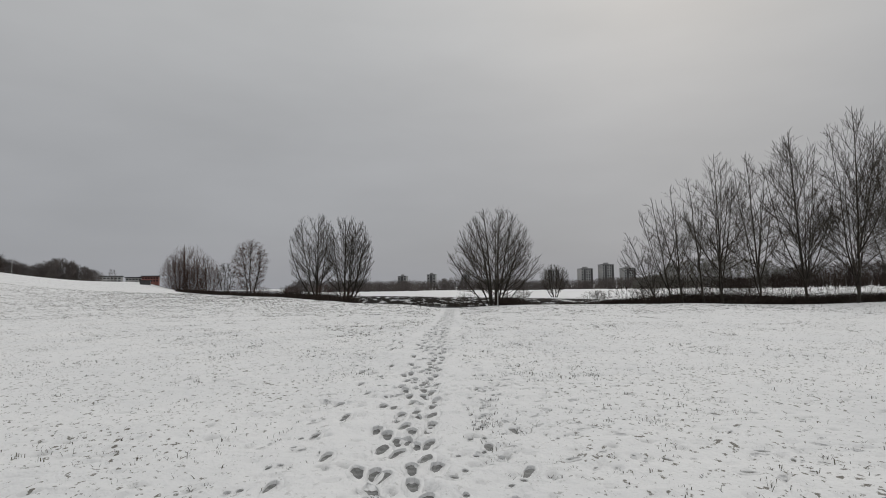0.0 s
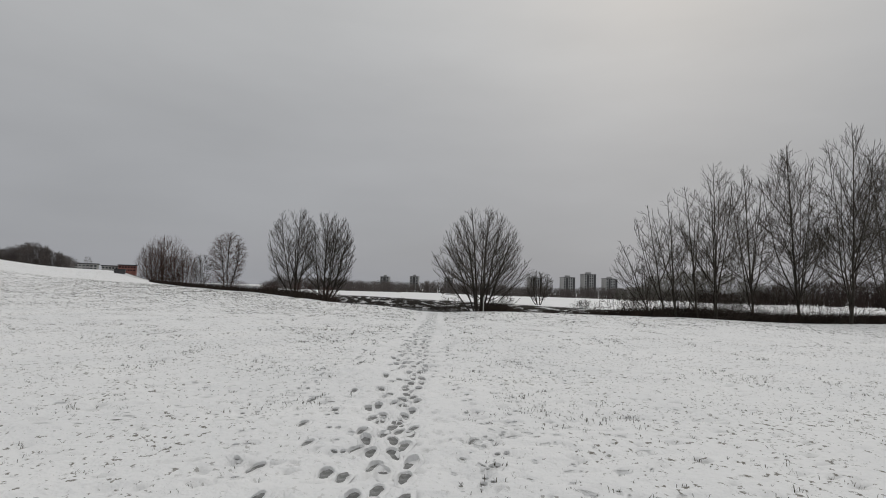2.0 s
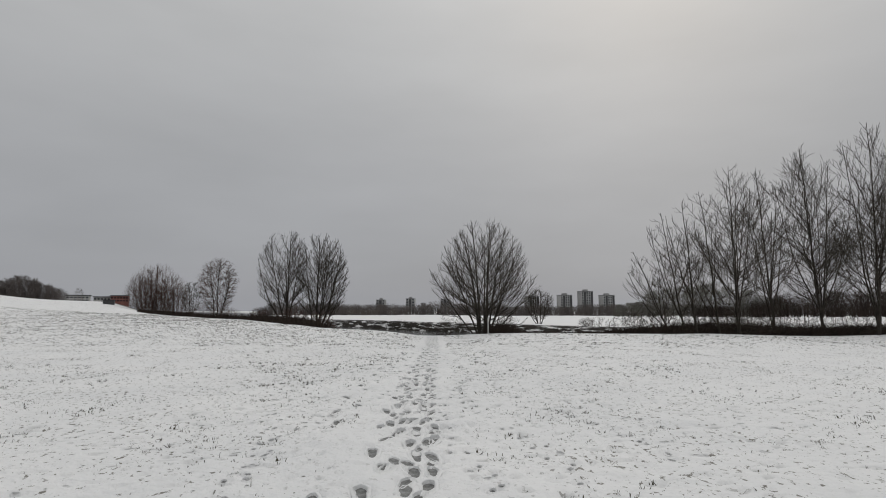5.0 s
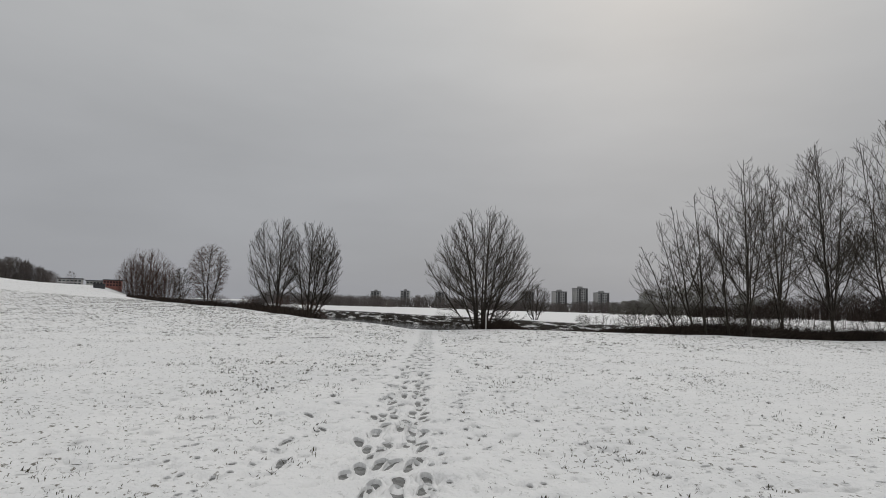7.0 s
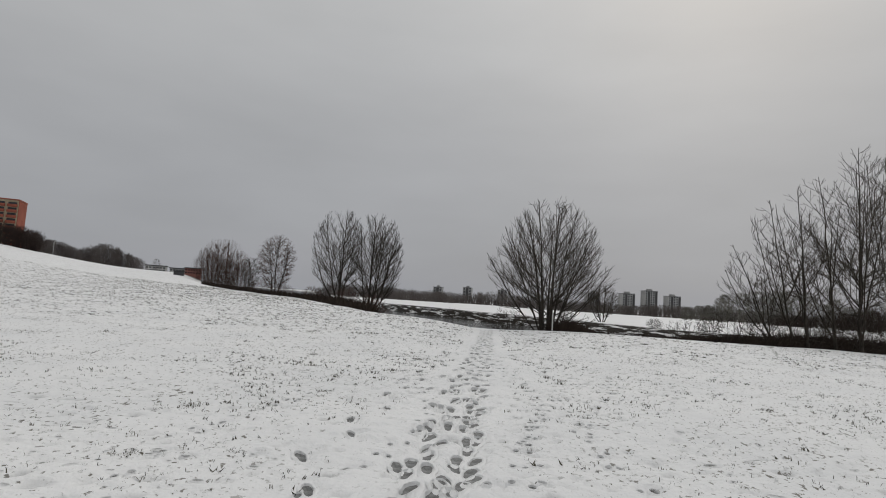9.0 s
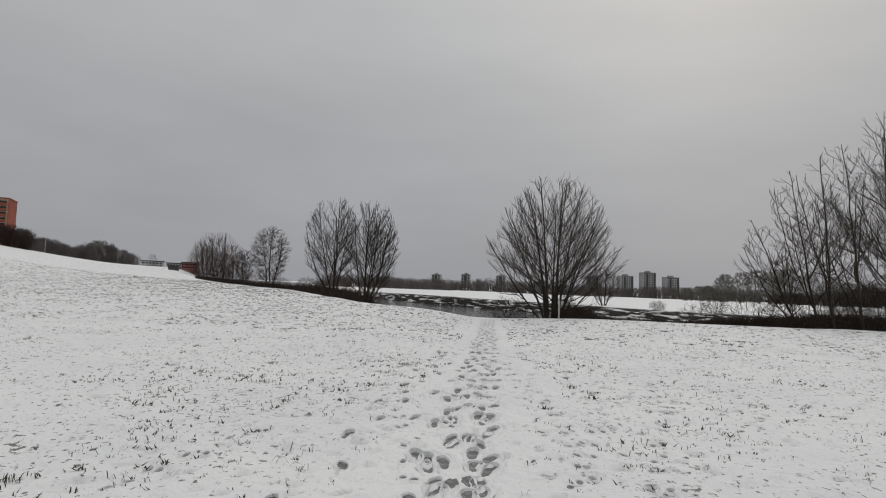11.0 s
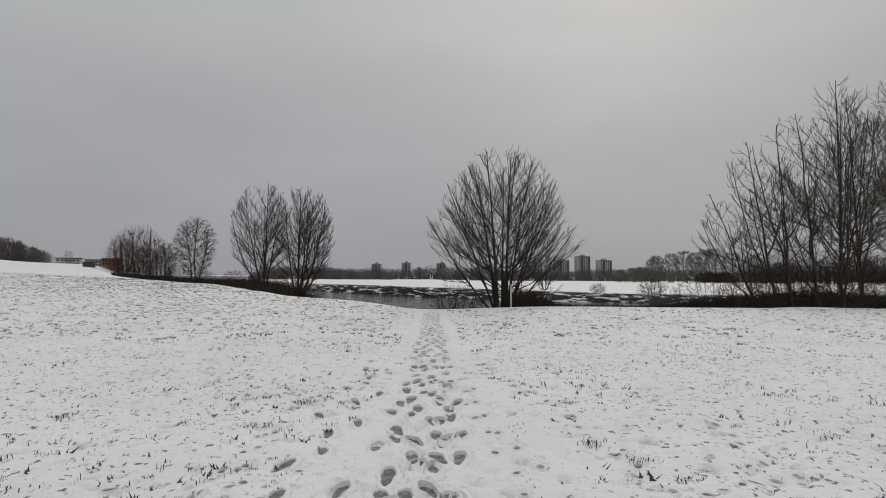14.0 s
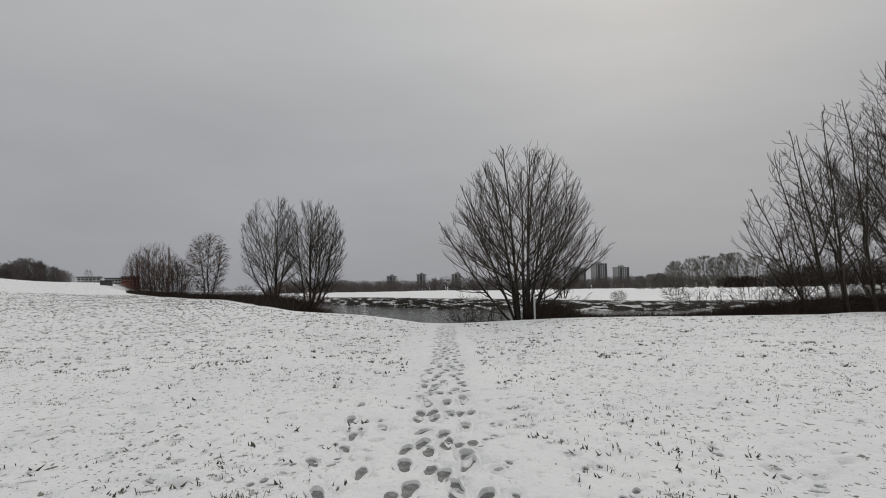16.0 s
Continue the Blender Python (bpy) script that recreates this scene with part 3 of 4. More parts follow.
def branchy_tree(seed, stems, profile, height, half, twig, gaps, open_angle=(62, 34), rise=0.35, lean=0.0, crook=0.05, bare=0.16, thick=1.0, fork=36, outward=0.93):
    """A tree of straight stems with side limbs, branches and twigs, each growing out to the crown's outline."""
    rng = random.Random(seed)
    wood, fine = [], []
    hs, ws = [p[0] for p in profile], [p[1] for p in profile]

    def reach(p, d, most):
        for k in range(1, 13):
            q = p + d * (most * k / 12)
            share, off = q.z / height, math.hypot(q.x - lean * q.z, q.y)
            if share > 1.0 or off > half * float(np.interp(share, hs, ws)):
                return most * max(k - 1, 1) / 12
        return most

    def shoot(p, d, length, r0, r1, steps, lift):
        pts, rad, q, v = [p], [r0], p, d
        for k in range(1, steps + 1):
            v = (v + Vector((rng.gauss(0, crook), rng.gauss(0, crook), lift / steps + rng.gauss(0, crook)))).normalized()
            q = q + v * (length / steps)
            pts.append(q)
            rad.append(r0 + (r1 - r0) * k / steps)
        return pts, rad

    def at(pts, rad, t):
        k = min(int(t * (len(pts) - 1)), len(pts) - 2)
        u = t * (len(pts) - 1) - k
        return pts[k].lerp(pts[k + 1], u), (pts[k + 1] - pts[k]).normalized(), rad[k] + (rad[k + 1] - rad[k]) * u

    def sideways(axis, turn):
        side = axis.orthogonal().normalized()
        return (Matrix.Rotation(turn, 3, axis) @ side).normalized()

    for start, tip, out, up, r0 in stems:
        a, b = Vector(start), Vector(tip)
        c = Vector((a.x + (b.x - a.x) * out, a.y + (b.y - a.y) * out, a.z + (b.z - a.z) * up))
        pts = curve(a, c, b, 14)
        long = (b - a).length
        drift = Vector((0, 0, 0))
        for k in range(1, 15):
            drift = drift + Vector((rng.gauss(0, crook), rng.gauss(0, crook), 0)) * long / 14
            pts[k] = pts[k] + drift * 0.5
        rad = [r0 + (twig * 1.3 - r0) * (k / 14) ** 0.62 for k in range(15)]
        wood.append((pts, rad, 8))
        t, turn = bare + 0.06 * rng.random(), rng.random() * 6.28
        while t < 0.985:
            p, axis, r = at(pts, rad, t)
            turn += 2.2 + 0.7 * rng.random()
            side = sideways(axis, turn)
            away = Vector((p.x - lean * p.z, p.y, 0))
            if away.length > 0.25 and rng.random() < outward:
                side = side + away.normalized() * 0.9
                side = (side - axis * side.dot(axis)).normalized()
            ang = radians(open_angle[0] + (open_angle[1] - open_angle[0]) * t + rng.gauss(0, 9))
            d = (axis * math.cos(ang) + side * math.sin(ang)).normalized()
            length = reach(p, (d + Vector((0, 0, rise * 0.4))).normalized(), height * 0.62) * (0.98 - 0.34 * rng.random() ** 2)
            t += gaps[0] / long * (0.35 + 1.3 * rng.random())
            if length < 0.25:
                continue
            lr = max(twig * 1.1, min(r * 0.62, (0.0115 * length + 0.004) * thick))
            lp, lrad = shoot(p, d, length, lr, twig * 0.8, 7, rise)
            wood.append((lp, lrad, 5))
            bt, sign = 0.16 + 0.10 * rng.random(), 1
            while bt < 0.97:
                p2, ax2, r2 = at(lp, lrad, bt)
                sign = -sign
                sd = ax2.cross(Vector((0, 0, 1)))
                sd = sideways(ax2, rng.random() * 6.28) if sd.length < 0.2 else (sd.normalized() * sign + Vector((0, 0, rng.gauss(0.35, 0.5)))).normalized()
                a2 = radians(fork + rng.gauss(0, 7))
                d2 = (ax2 * math.cos(a2) + sd * math.sin(a2)).normalized()
                l2 = min(reach(p2, d2, height * 0.3) * 1.03, length * (0.62 - 0.42 * bt) * (0.7 + 0.6 * rng.random()) + 0.2)
                bt += gaps[1] / length * (0.7 + 0.6 * rng.random())
                if l2 < 0.12:
                    continue
                br = max(twig, min(r2 * 0.7, 0.009 * l2 * thick + twig * 0.6))
                bp, brad = shoot(p2, d2, l2, br, twig * 0.7, 4, rise * 0.7)
                fine.append((bp, brad, 3))
                tt = 0.25
                while tt < 0.95 and l2 > 0.35:
                    p3, ax3, r3 = at(bp, brad, tt)
                    sd3 = (sideways(ax3, rng.random() * 6.28) + Vector((0, 0, 0.35))).normalized()
                    a3 = radians(fork + rng.gauss(0, 8))
                    d3 = (ax3 * math.cos(a3) + sd3 * math.sin(a3)).normalized()
                    l3 = min(l2 * (0.55 - 0.3 * tt), reach(p3, d3, 1.4) * 1.05) * (0.6 + 0.7 * rng.random()) + 0.08
                    fine.append((*shoot(p3, d3, l3, twig * 0.9, twig * 0.55, 2, 0.2), 3))
                    tt += gaps[2] / l2 * (0.7 + 0.6 * rng.random())
    return wood, fine


def plant_tree(name, label, x, y, wood, fine, bark, twigs, group="", rz=0.0, sink=0.15, category="tree", apart=False):
    root = thing(name, x, y, land_at(x, y) - sink, label, category, group, rz)
    if apart:
        for strand in wood:
            kind = "stem" if strand[2] == 8 else "limb"
            part(kind, mesh_from(kind, *tubes([strand]), bark), root)
    else:
        part("trunk", mesh_from("trunk", *tubes(wood), bark), root)
    part("crown", mesh_from("crown", *tubes(fine), twigs), root, "bare twigs without leaves")
    return root


VASE = ((0.14, 0.35), (0.28, 0.72), (0.45, 0.92), (0.65, 1.0), (0.82, 0.84), (0.93, 0.55), (1.0, 0.18))
BUSH = ((0.04, 0.70), (0.25, 0.98), (0.50, 1.0), (0.75, 0.82), (0.92, 0.50), (1.0, 0.15))


def many_stems(rng, n, height, half, radius, ring, fill=0.74):
    """Stems from one stool that lean out towards the crown's outline."""
    out = []
    for k in range(n):
        w = 2.39996 * k + rng.random() * 0.5
        u = math.sqrt((k + 0.3) / n)
        rr = half * u * fill
        top = height * (0.96 - 0.58 * u ** 2) * (0.95 + 0.1 * rng.random())
        out.append(((ring * math.cos(w) * (0.3 + u), ring * math.sin(w) * (0.3 + u), 0), (rr * math.cos(w), rr * math.sin(w), top), 0.68, 0.38, radius * (0.78 + 0.25 * u) * (0.8 + 0.4 * rng.random())))
    return out


R = random.Random(11)
# the many-stemmed tree beside the white post
ROUND = ((0.08, 0.35), (0.16, 0.72), (0.27, 0.94), (0.38, 1.0), (0.50, 0.96), (0.62, 0.84), (0.74, 0.70), (0.85, 0.55), (0.94, 0.38), (1.0, 0.16))
MAIN = []
for k, (az, far, top) in enumerate(((20, 0.5, 8.7), (200, 0.9, 8.7), (150, 1.7, 8.2), (10, 1.7, 8.2), (75, 1.6, 8.2), (285, 1.7, 8.1), (185, 2.9, 7.0), (355, 2.7, 7.0), (110, 2.6, 7.2), (178, 4.1, 5.3), (8, 3.8, 4.4), (300, 3.4, 5.6))):
    c, q = math.cos(radians(az)), math.sin(radians(az))
    MAIN.append(((0.26 * c, 0.24 * q, 0), (far * c, far * q, top), 0.24 + 0.06 * far, 0.58 - 0.05 * far, (0.125, 0.10, 0.085, 0.07, 0.062)[min(k // 3, 4)]))
w, f = branchy_tree(21, MAIN, ROUND, 9.15, 4.4, 0.0115, (0.52, 0.50, 0.50), (62, 27), 0.50, bare=0.17, thick=1.25, crook=0.05, fork=38)
main_tree = plant_tree("riverside_tree", "broad bare tree with many stems on the river bank", 5.82, 49.8, w, f, BARK, TWIG, sink=0.05, apart=True)

# two tall spreading trees further along the bank
BROOM = ((0.06, 0.35), (0.18, 0.76), (0.32, 0.98), (0.48, 1.0), (0.66, 0.94), (0.82, 0.78), (0.93, 0.54), (1.0, 0.26))
w, f = branchy_tree(31, [((0, 0, 0), (0.5, 0, 15.9), 0.4, 0.5, 0.26), ((-0.5, 0, 0), (-5.2, 0.5, 11.4), 0.72, 0.34, 0.18), ((-0.3, 0.2, 0), (-2.7, -1.2, 14.0), 0.7, 0.42, 0.17), ((0.3, 0, 0), (1.9, 1.8, 14.8), 0.7, 0.45, 0.17), ((0, 0.3, 0), (-0.9, 2.6, 13.5), 0.7, 0.45, 0.15)],
                    BROOM, 16.9, 5.3, 0.022, (0.64, 0.64, 0.62), (56, 28), 0.48, lean=-0.03, crook=0.05, bare=0.13, fork=38, thick=1.25)
plant_tree("willow", "tall bare willow with several upright stems above the bank", -22.5, 106.5, w, f, BARK, TWIG, "willows on the bank")
w, f = branchy_tree(32, [((0, 0, 0), (0.0, 0, 16.2), 0.4, 0.5, 0.26), ((0.5, 0, 0), (4.0, 0.6, 15.2), 0.75, 0.40, 0.24), ((-0.5, 0.2, 0), (-2.4, 1.2, 15.0), 0.75, 0.45, 0.17), ((0.5, -0.2, 0), (5.4, -0.9, 10.8), 0.72, 0.34, 0.15), ((0.2, 0.3, 0), (1.9, 2.2, 15.6), 0.7, 0.45, 0.18), ((0.2, -0.3, 0), (2.2, -2.4, 14.4), 0.7, 0.45, 0.15)],
                    BROOM, 17.3, 5.6, 0.022, (0.70, 0.66, 0.62), (56, 28), 0.48, lean=0.03, crook=0.05, bare=0.13, fork=38, thick=1.25)
plant_tree("willow", "tall bare willow with leaning stems above the bank", -17.0, 105.5, w, f, BARK, TWIG, "willows on the bank")

# birch-like tree on the far stretch of the bank
w, f = bare_tree(41, [((0, 0, 0), (0.3, 0, 15.5), 0.4, 0.5, 0.2), ((0.3, 0, 0), (2.8, 0, 12.4), 0.75, 0.42, 0.17), ((-0.3, 0, 0), (-2.4, 0.8, 11.4), 0.7, 0.45, 0.15)],
                 VASE, 16.6, 5.2, (120, 800, 2200), 0.026, droop=0.5, crook=0.13, fanned=0.6)
plant_tree("birch", "slender bare birch with drooping twigs", -50.8, 150.0, w, f, BARK, TWIG_RED)
w, f = bare_tree(42, many_stems(R, 5, 9.0, 2.6, 0.10, 0.4), VASE, 9.6, 3.0, (50, 260, 600), 0.028, droop=0.4, crook=0.09, fanned=0.6)
plant_tree("young_tree", "small bare tree beside the birch", -57.2, 150.0, w, f, BARK, TWIG)

# small tree across the river
w, f = bare_tree(51, many_stems(R, 10, 8.2, 3.4, 0.11, 0.4), VASE, 8.8, 3.9, (90, 500, 1200), 0.026)
plant_tree("field_tree", "small bare tree at the edge of the snowy field", 29.7, 141.0, w, f, BARK, TWIG)


CROWN = ((0.07, 0.35), (0.18, 0.74), (0.32, 0.97), (0.48, 1.0), (0.64, 0.92), (0.78, 0.76), (0.90, 0.54), (1.0, 0.28))


def alder(seed, lean, forks, height, wide, gap):
    """A trunk with long ascending leaders, and fine upturned twigs out to an egg-shaped crown."""
    rg = random.Random(seed)
    half = height * wide
    st = [((0, 0, 0), (lean * height, rg.gauss(0, 0.3), height * 0.985), 0.45, 0.5, 0.0078 * height + 0.02)]
    for k in range(forks + 2):
        az = 0.4 + math.pi * k + rg.gauss(0, 0.5) if k < 3 else rg.random() * 6.28
        z0, share = height * (0.03 + 0.30 * rg.random() ** 1.5), 0.62 + 0.30 * rg.random()
        off = half * float(np.interp(share, (0.6, 0.95), (0.90, 0.42))) * (0.8 + 0.3 * rg.random())
        st.append(((lean * z0, 0, z0), (lean * height * share + off * math.cos(az), off * math.sin(az), height * share), 0.60, 0.34, 0.0042 * height + 0.015))
    return branchy_tree(seed, st, CROWN, height, half, 0.0122 if height < 15 else 0.0165, (gap, gap * 0.72, gap * 0.50), (60, 38), 0.34, lean=lean, crook=0.085, bare=0.10, fork=45, thick=0.95, outward=0.8)


# the row of tall trees on the near bank
ROW = ((19.6, 49.8, 6.4, 61, -0.40, 2, 0.30, "low leaning bare alder on the bank"),
       (20.7, 49.9, 9.4, 62, -0.13, 2, 0.28, "bare alder with leaning stems on the bank"),
       (21.8, 50.2, 10.3, 60, -0.07, 1, 0.23, "slim bare alder on the bank"),
       (24.2, 51.4, 11.4, 63, -0.12, 1, 0.24, "bare alder with wide ascending branches on the bank"),
       (26.0, 51.8, 13.6, 64, -0.03, 3, 0.27, "bare alder with a forked trunk on the bank"),
       (34.4, 60.2, 16.4, 65, -0.05, 3, 0.21, "tall spreading bare alder on the bank"),
       (39.2, 60.4, 18.8, 66, -0.04, 4, 0.23, "tall bare alder with a broad crown"),
       (44.2, 60.0, 21.0, 68, 0.03, 4, 0.23, "very tall bare alder above the others"),
       (50.4, 62.5, 19.6, 69, 0.05, 3, 0.23, "tall bare alder at the end of the row"))
for x, y, h, seed, lean, forks, wide, lab in ROW:
    w, f = alder(seed, lean, forks, h, wide, 0.70 if x < 30 else 0.76)
    plant_tree("alder", lab, x, y, w, f, BARK, TWIG, "trees in a row on the bank", apart=True)


# ---------------------------------------------------------------- shrubs
def shrub_mesh(seed, stems, spread, height, twig, full=1.0):
    rg = random.Random(seed)
    half = height * spread
    return bare_tree(seed, many_stems(rg, stems, height * 0.9, half, height * 0.003 + twig * 0.7, height * 0.12), BUSH, height, half, (round(stems * 5 * full), round(stems * 16 * full), round(stems * 22 * full)), twig, crook=0.08)


def shrub(x, y, seed, stems, spread, height, label, mat, twig, group="", name="shrub"):
    w, f = shrub_mesh(seed, stems, spread, height, twig, 2.2 if name == "thicket" else 1.0)
    plant_tree(name, label, x, y, w, f, mat, mat, group, category="shrub")


for k, (x, y, h) in enumerate(((-107.0, 249, 20.0), (-112.0, 248, 23.0), (-117.0, 249, 21.5), (-121.5, 250, 16.5), (-103.0, 246, 16.0), (-108.5, 243, 14.0), (-115.5, 244, 15.0))):
    shrub(x, y, 70 + k, 16, 0.40, h, "dense bare thicket with red-brown twigs", TWIG_RED, 0.030, "thicket on the bank", "thicket")
for k, (x, y, h) in enumerate(((-20.5, 104, 3.4), (-15.6, 101, 3.8), (-13.4, 99, 3.0), (-27, 106, 2.6), (-50, 149, 5.0), (-46, 146, 3.8), (-55, 150, 4.2))):
    shrub(x, y, 80 + k, 14, 0.7, h, "low red-brown shrub at the foot of the trees", TWIG_RED, 0.016, "shrubs under the trees")
for k, (x, y, h) in enumerate(((-4.8, 143.5, 4.6), (3.2, 141, 2.8), (45.0, 120.5, 3.4), (20.5, 134.0, 2.6), (36, 124, 2.2), (-9.5, 147, 2.8), (64, 116, 3.2))):
    shrub(x, y, 90 + k, 12, 0.8, h, "small bare shrub on the far bank", TWIG, 0.018, "shrubs on the far bank")
for k, (x, y, h) in enumerate(((3.6, 49.2, 1.7), (6.6, 49.6, 1.9), (7.6, 50.0, 1.5), (4.2, 50.0, 1.4), (2.9, 49.9, 1.2), (11.5, 49.9, 1.2), (14.2, 49.8, 1.9), (17.0, 49.8, 2.6), (19.0, 50.4, 2.2), (20.6, 50.8, 3.2), (22.4, 51.4, 2.6), (23.8, 52.6, 3.6), (25.8, 53.0, 3.0), (27.4, 54.6, 4.2), (28.8, 55.6, 3.2), (30.2, 57.4, 4.6), (32.4, 59.0, 3.8), (34.8, 60.4, 4.4), (36.8, 61.2, 5.0), (38.4, 61.6, 4.2), (41.0, 61.8, 5.2), (43.4, 62.0, 4.6), (46.5, 62.6, 5.0))):
    shrub(x, y, 110 + k, 10, 0.8, h, "tangled bare undergrowth on the near bank", BRAMBLE if k % 3 else TWIG, 0.008, "undergrowth on the near bank")


# ---------------------------------------------------------------- the white post
def white_post(x, y):
    root = thing("marker_post", x, y, land_at(x, y) - 0.1, "slim white wooden marker post beside the tree", "post")
    bm = bmesh.new()
    bmesh.ops.create_cube(bm, size=1.0, matrix=Matrix.Translation((0, 0, 0.56)) @ Matrix.Diagonal((0.07, 0.07, 1.12, 1)))
    bmesh.ops.bevel(bm, geom=bm.edges[:], offset=0.012, segments=2, affect="EDGES")
    me = bpy.data.meshes.new("shaft")
    bm.to_mesh(me)
    bm.free()
    me.materials.append(POSTWHITE)
    part("shaft", me, root)
    bm = bmesh.new()
    bmesh.ops.create_cone(bm, cap_ends=True, segments=4, radius1=0.056, radius2=0.01, depth=0.06, matrix=Matrix.Translation((0, 0, 1.147)) @ Matrix.Rotation(math.pi / 4, 4, "Z"))
    me = bpy.data.meshes.new("cap")
    bm.to_mesh(me)
    bm.free()
    me.materials.append(POSTWHITE)
    part("cap", me, root)


white_post(5.75, 46.6)


# ---------------------------------------------------------------- far woods
def woods(name, label, spots, seed, mat, fine=70, spike=0.07):
    """Crowded bare trees a long way off: spots of (x, y, height, width)."""
    rg = random.Random(seed)
    verts, faces = [], []

    def blade(p, q, w):
        k = len(verts)
        d = (q - p)
        s = Vector((d.z, 0, -d.x))
        s = s.normalized() * w if s.length > 1e-6 else Vector((w, 0, 0))
        side2 = Vector((0, w, 0))
        verts.extend((p - s, p + s, q))
        faces.append((k, k + 1, k + 2))
        verts.extend((p - side2, p + side2, q))
        faces.append((k + 3, k + 4, k + 5))

    for x, y, h, wd in spots:
        base = Vector((x, y, land_at(x, y) - 0.3))
        for s in range(3):
            blade(base + Vector((rg.gauss(0, wd * 0.1), 0, 0)), base + Vector((rg.gauss(0, wd * 0.2), 0, h * 0.85)), 0.16 + 0.012 * h)
        for k in range(fine):
            a = rg.random() * 2 * math.pi
            u = rg.random() ** 0.8
            env = math.sqrt(max(0.0, 1 - (2 * (0.14 + 0.80 * u) - 0.9) ** 2 / 1.22))
            rr = wd * 0.5 * env * math.sqrt(rg.random())
            p = base + Vector((rr * 0.8 * math.cos(a), rr * 0.8 * math.sin(a), h * (0.03 + 0.86 * u)))
            q = p + Vector((rr * 0.3 * math.cos(a) + rg.gauss(0, 0.35), rr * 0.3 * math.sin(a), h * spike * (1.0 + 1.4 * rg.random())))
            blade(p, q, 0.05 + 0.010 * h * rg.random())
    me = mesh_from(name, verts, faces, mat, False)
    tagged(new(name, me), label, "woods", kind="stuff")


rg = random.Random(5)
line = []
for k in range(1300):
    x = -115 + 600 * rg.random()
    y = 372 + 0.10 * abs(x - 40) + 30 * rg.random() - (0.18 * max(0, x - 90))
    line.append((x, y, 6.2 + 3.0 * rg.random() + 1.0 * math.sin(x * 0.05) + 0.8 * math.sin(x * 0.17), 7 + 4 * rg.random()))
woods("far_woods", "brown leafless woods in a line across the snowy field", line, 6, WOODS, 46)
group = []
for x, h, wd in ((114, 8, 7), (119, 9, 8), (124, 9.5, 7), (129, 14, 10), (133, 16.5, 10), (139, 17.5, 12), (146, 19, 12), (151, 18, 10), (157, 20, 12), (163, 20.5, 13), (170, 18, 11), (176, 14, 8), (181, 16.5, 10), (188, 13, 9), (195, 12, 9)):
    group.append((x, 312 + 6 * rg.random() - 0.2 * (x - 116), h, wd))
woods("field_copse", "rounded copse of tall bare trees behind the field", group, 7, COPSE_HAZED, 620, 0.035)
group = []
for k in range(210):
    x = 152 + 223 * rg.random()
    y = 285 + 26 * rg.random() - 0.12 * (x - 185)
    group.append((x, y, float(np.interp(x, (150, 180, 192, 215, 400), (5.5, 7.5, 12.0, 14.5, 16.0))) * (0.8 + 0.3 * rg.random()), 9 + 4 * rg.random()))
woods("dark_woods", "dark dense woods behind the riverside trees", group, 8, WOODS_DARK, 120)
group = []
for k in range(230):
    v = rg.random()
    slope = -1.02 + 0.385 * v
    y = 440 + 30 * rg.random()
    tall = float(np.interp(slope, (-1.02, -0.84, -0.80, -0.765, -0.735, -0.716, -0.695, -0.67, -0.65, -0.635), (13, 11.5, 11.0, 8.5, 11.5, 14.5, 12.5, 10.0, 8.0, 5.5)))
    group.append((1.5 + slope * (y - 4.4), y, 1.62 * tall * (0.80 + 0.28 * rg.random()), 8 + 5 * rg.random()))
group.append((-430, 704, 24.0, 13.0))
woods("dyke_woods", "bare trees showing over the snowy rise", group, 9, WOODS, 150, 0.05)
group = []
for k in range(110):
    u = rg.random()
    az, r = radians(47 - 8 * u), 292 + 26 * rg.random()
    group.append((-r * math.sin(az), r * math.cos(az), 11.0 - 4.0 * u + 2.5 * rg.random(), 6 + 3 * rg.random()))
woods("hill_woods", "dark bare trees on the brow of the snowy hill", group, 12, WOODS_DARK, 110)
group = []
for k in range(60):
    x = -110 + 95 * rg.random()
    group.append((x, 345 + 30 * rg.random(), 5 + 3 * rg.random(), 7 + 3 * rg.random()))
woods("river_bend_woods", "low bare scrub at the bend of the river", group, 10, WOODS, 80)


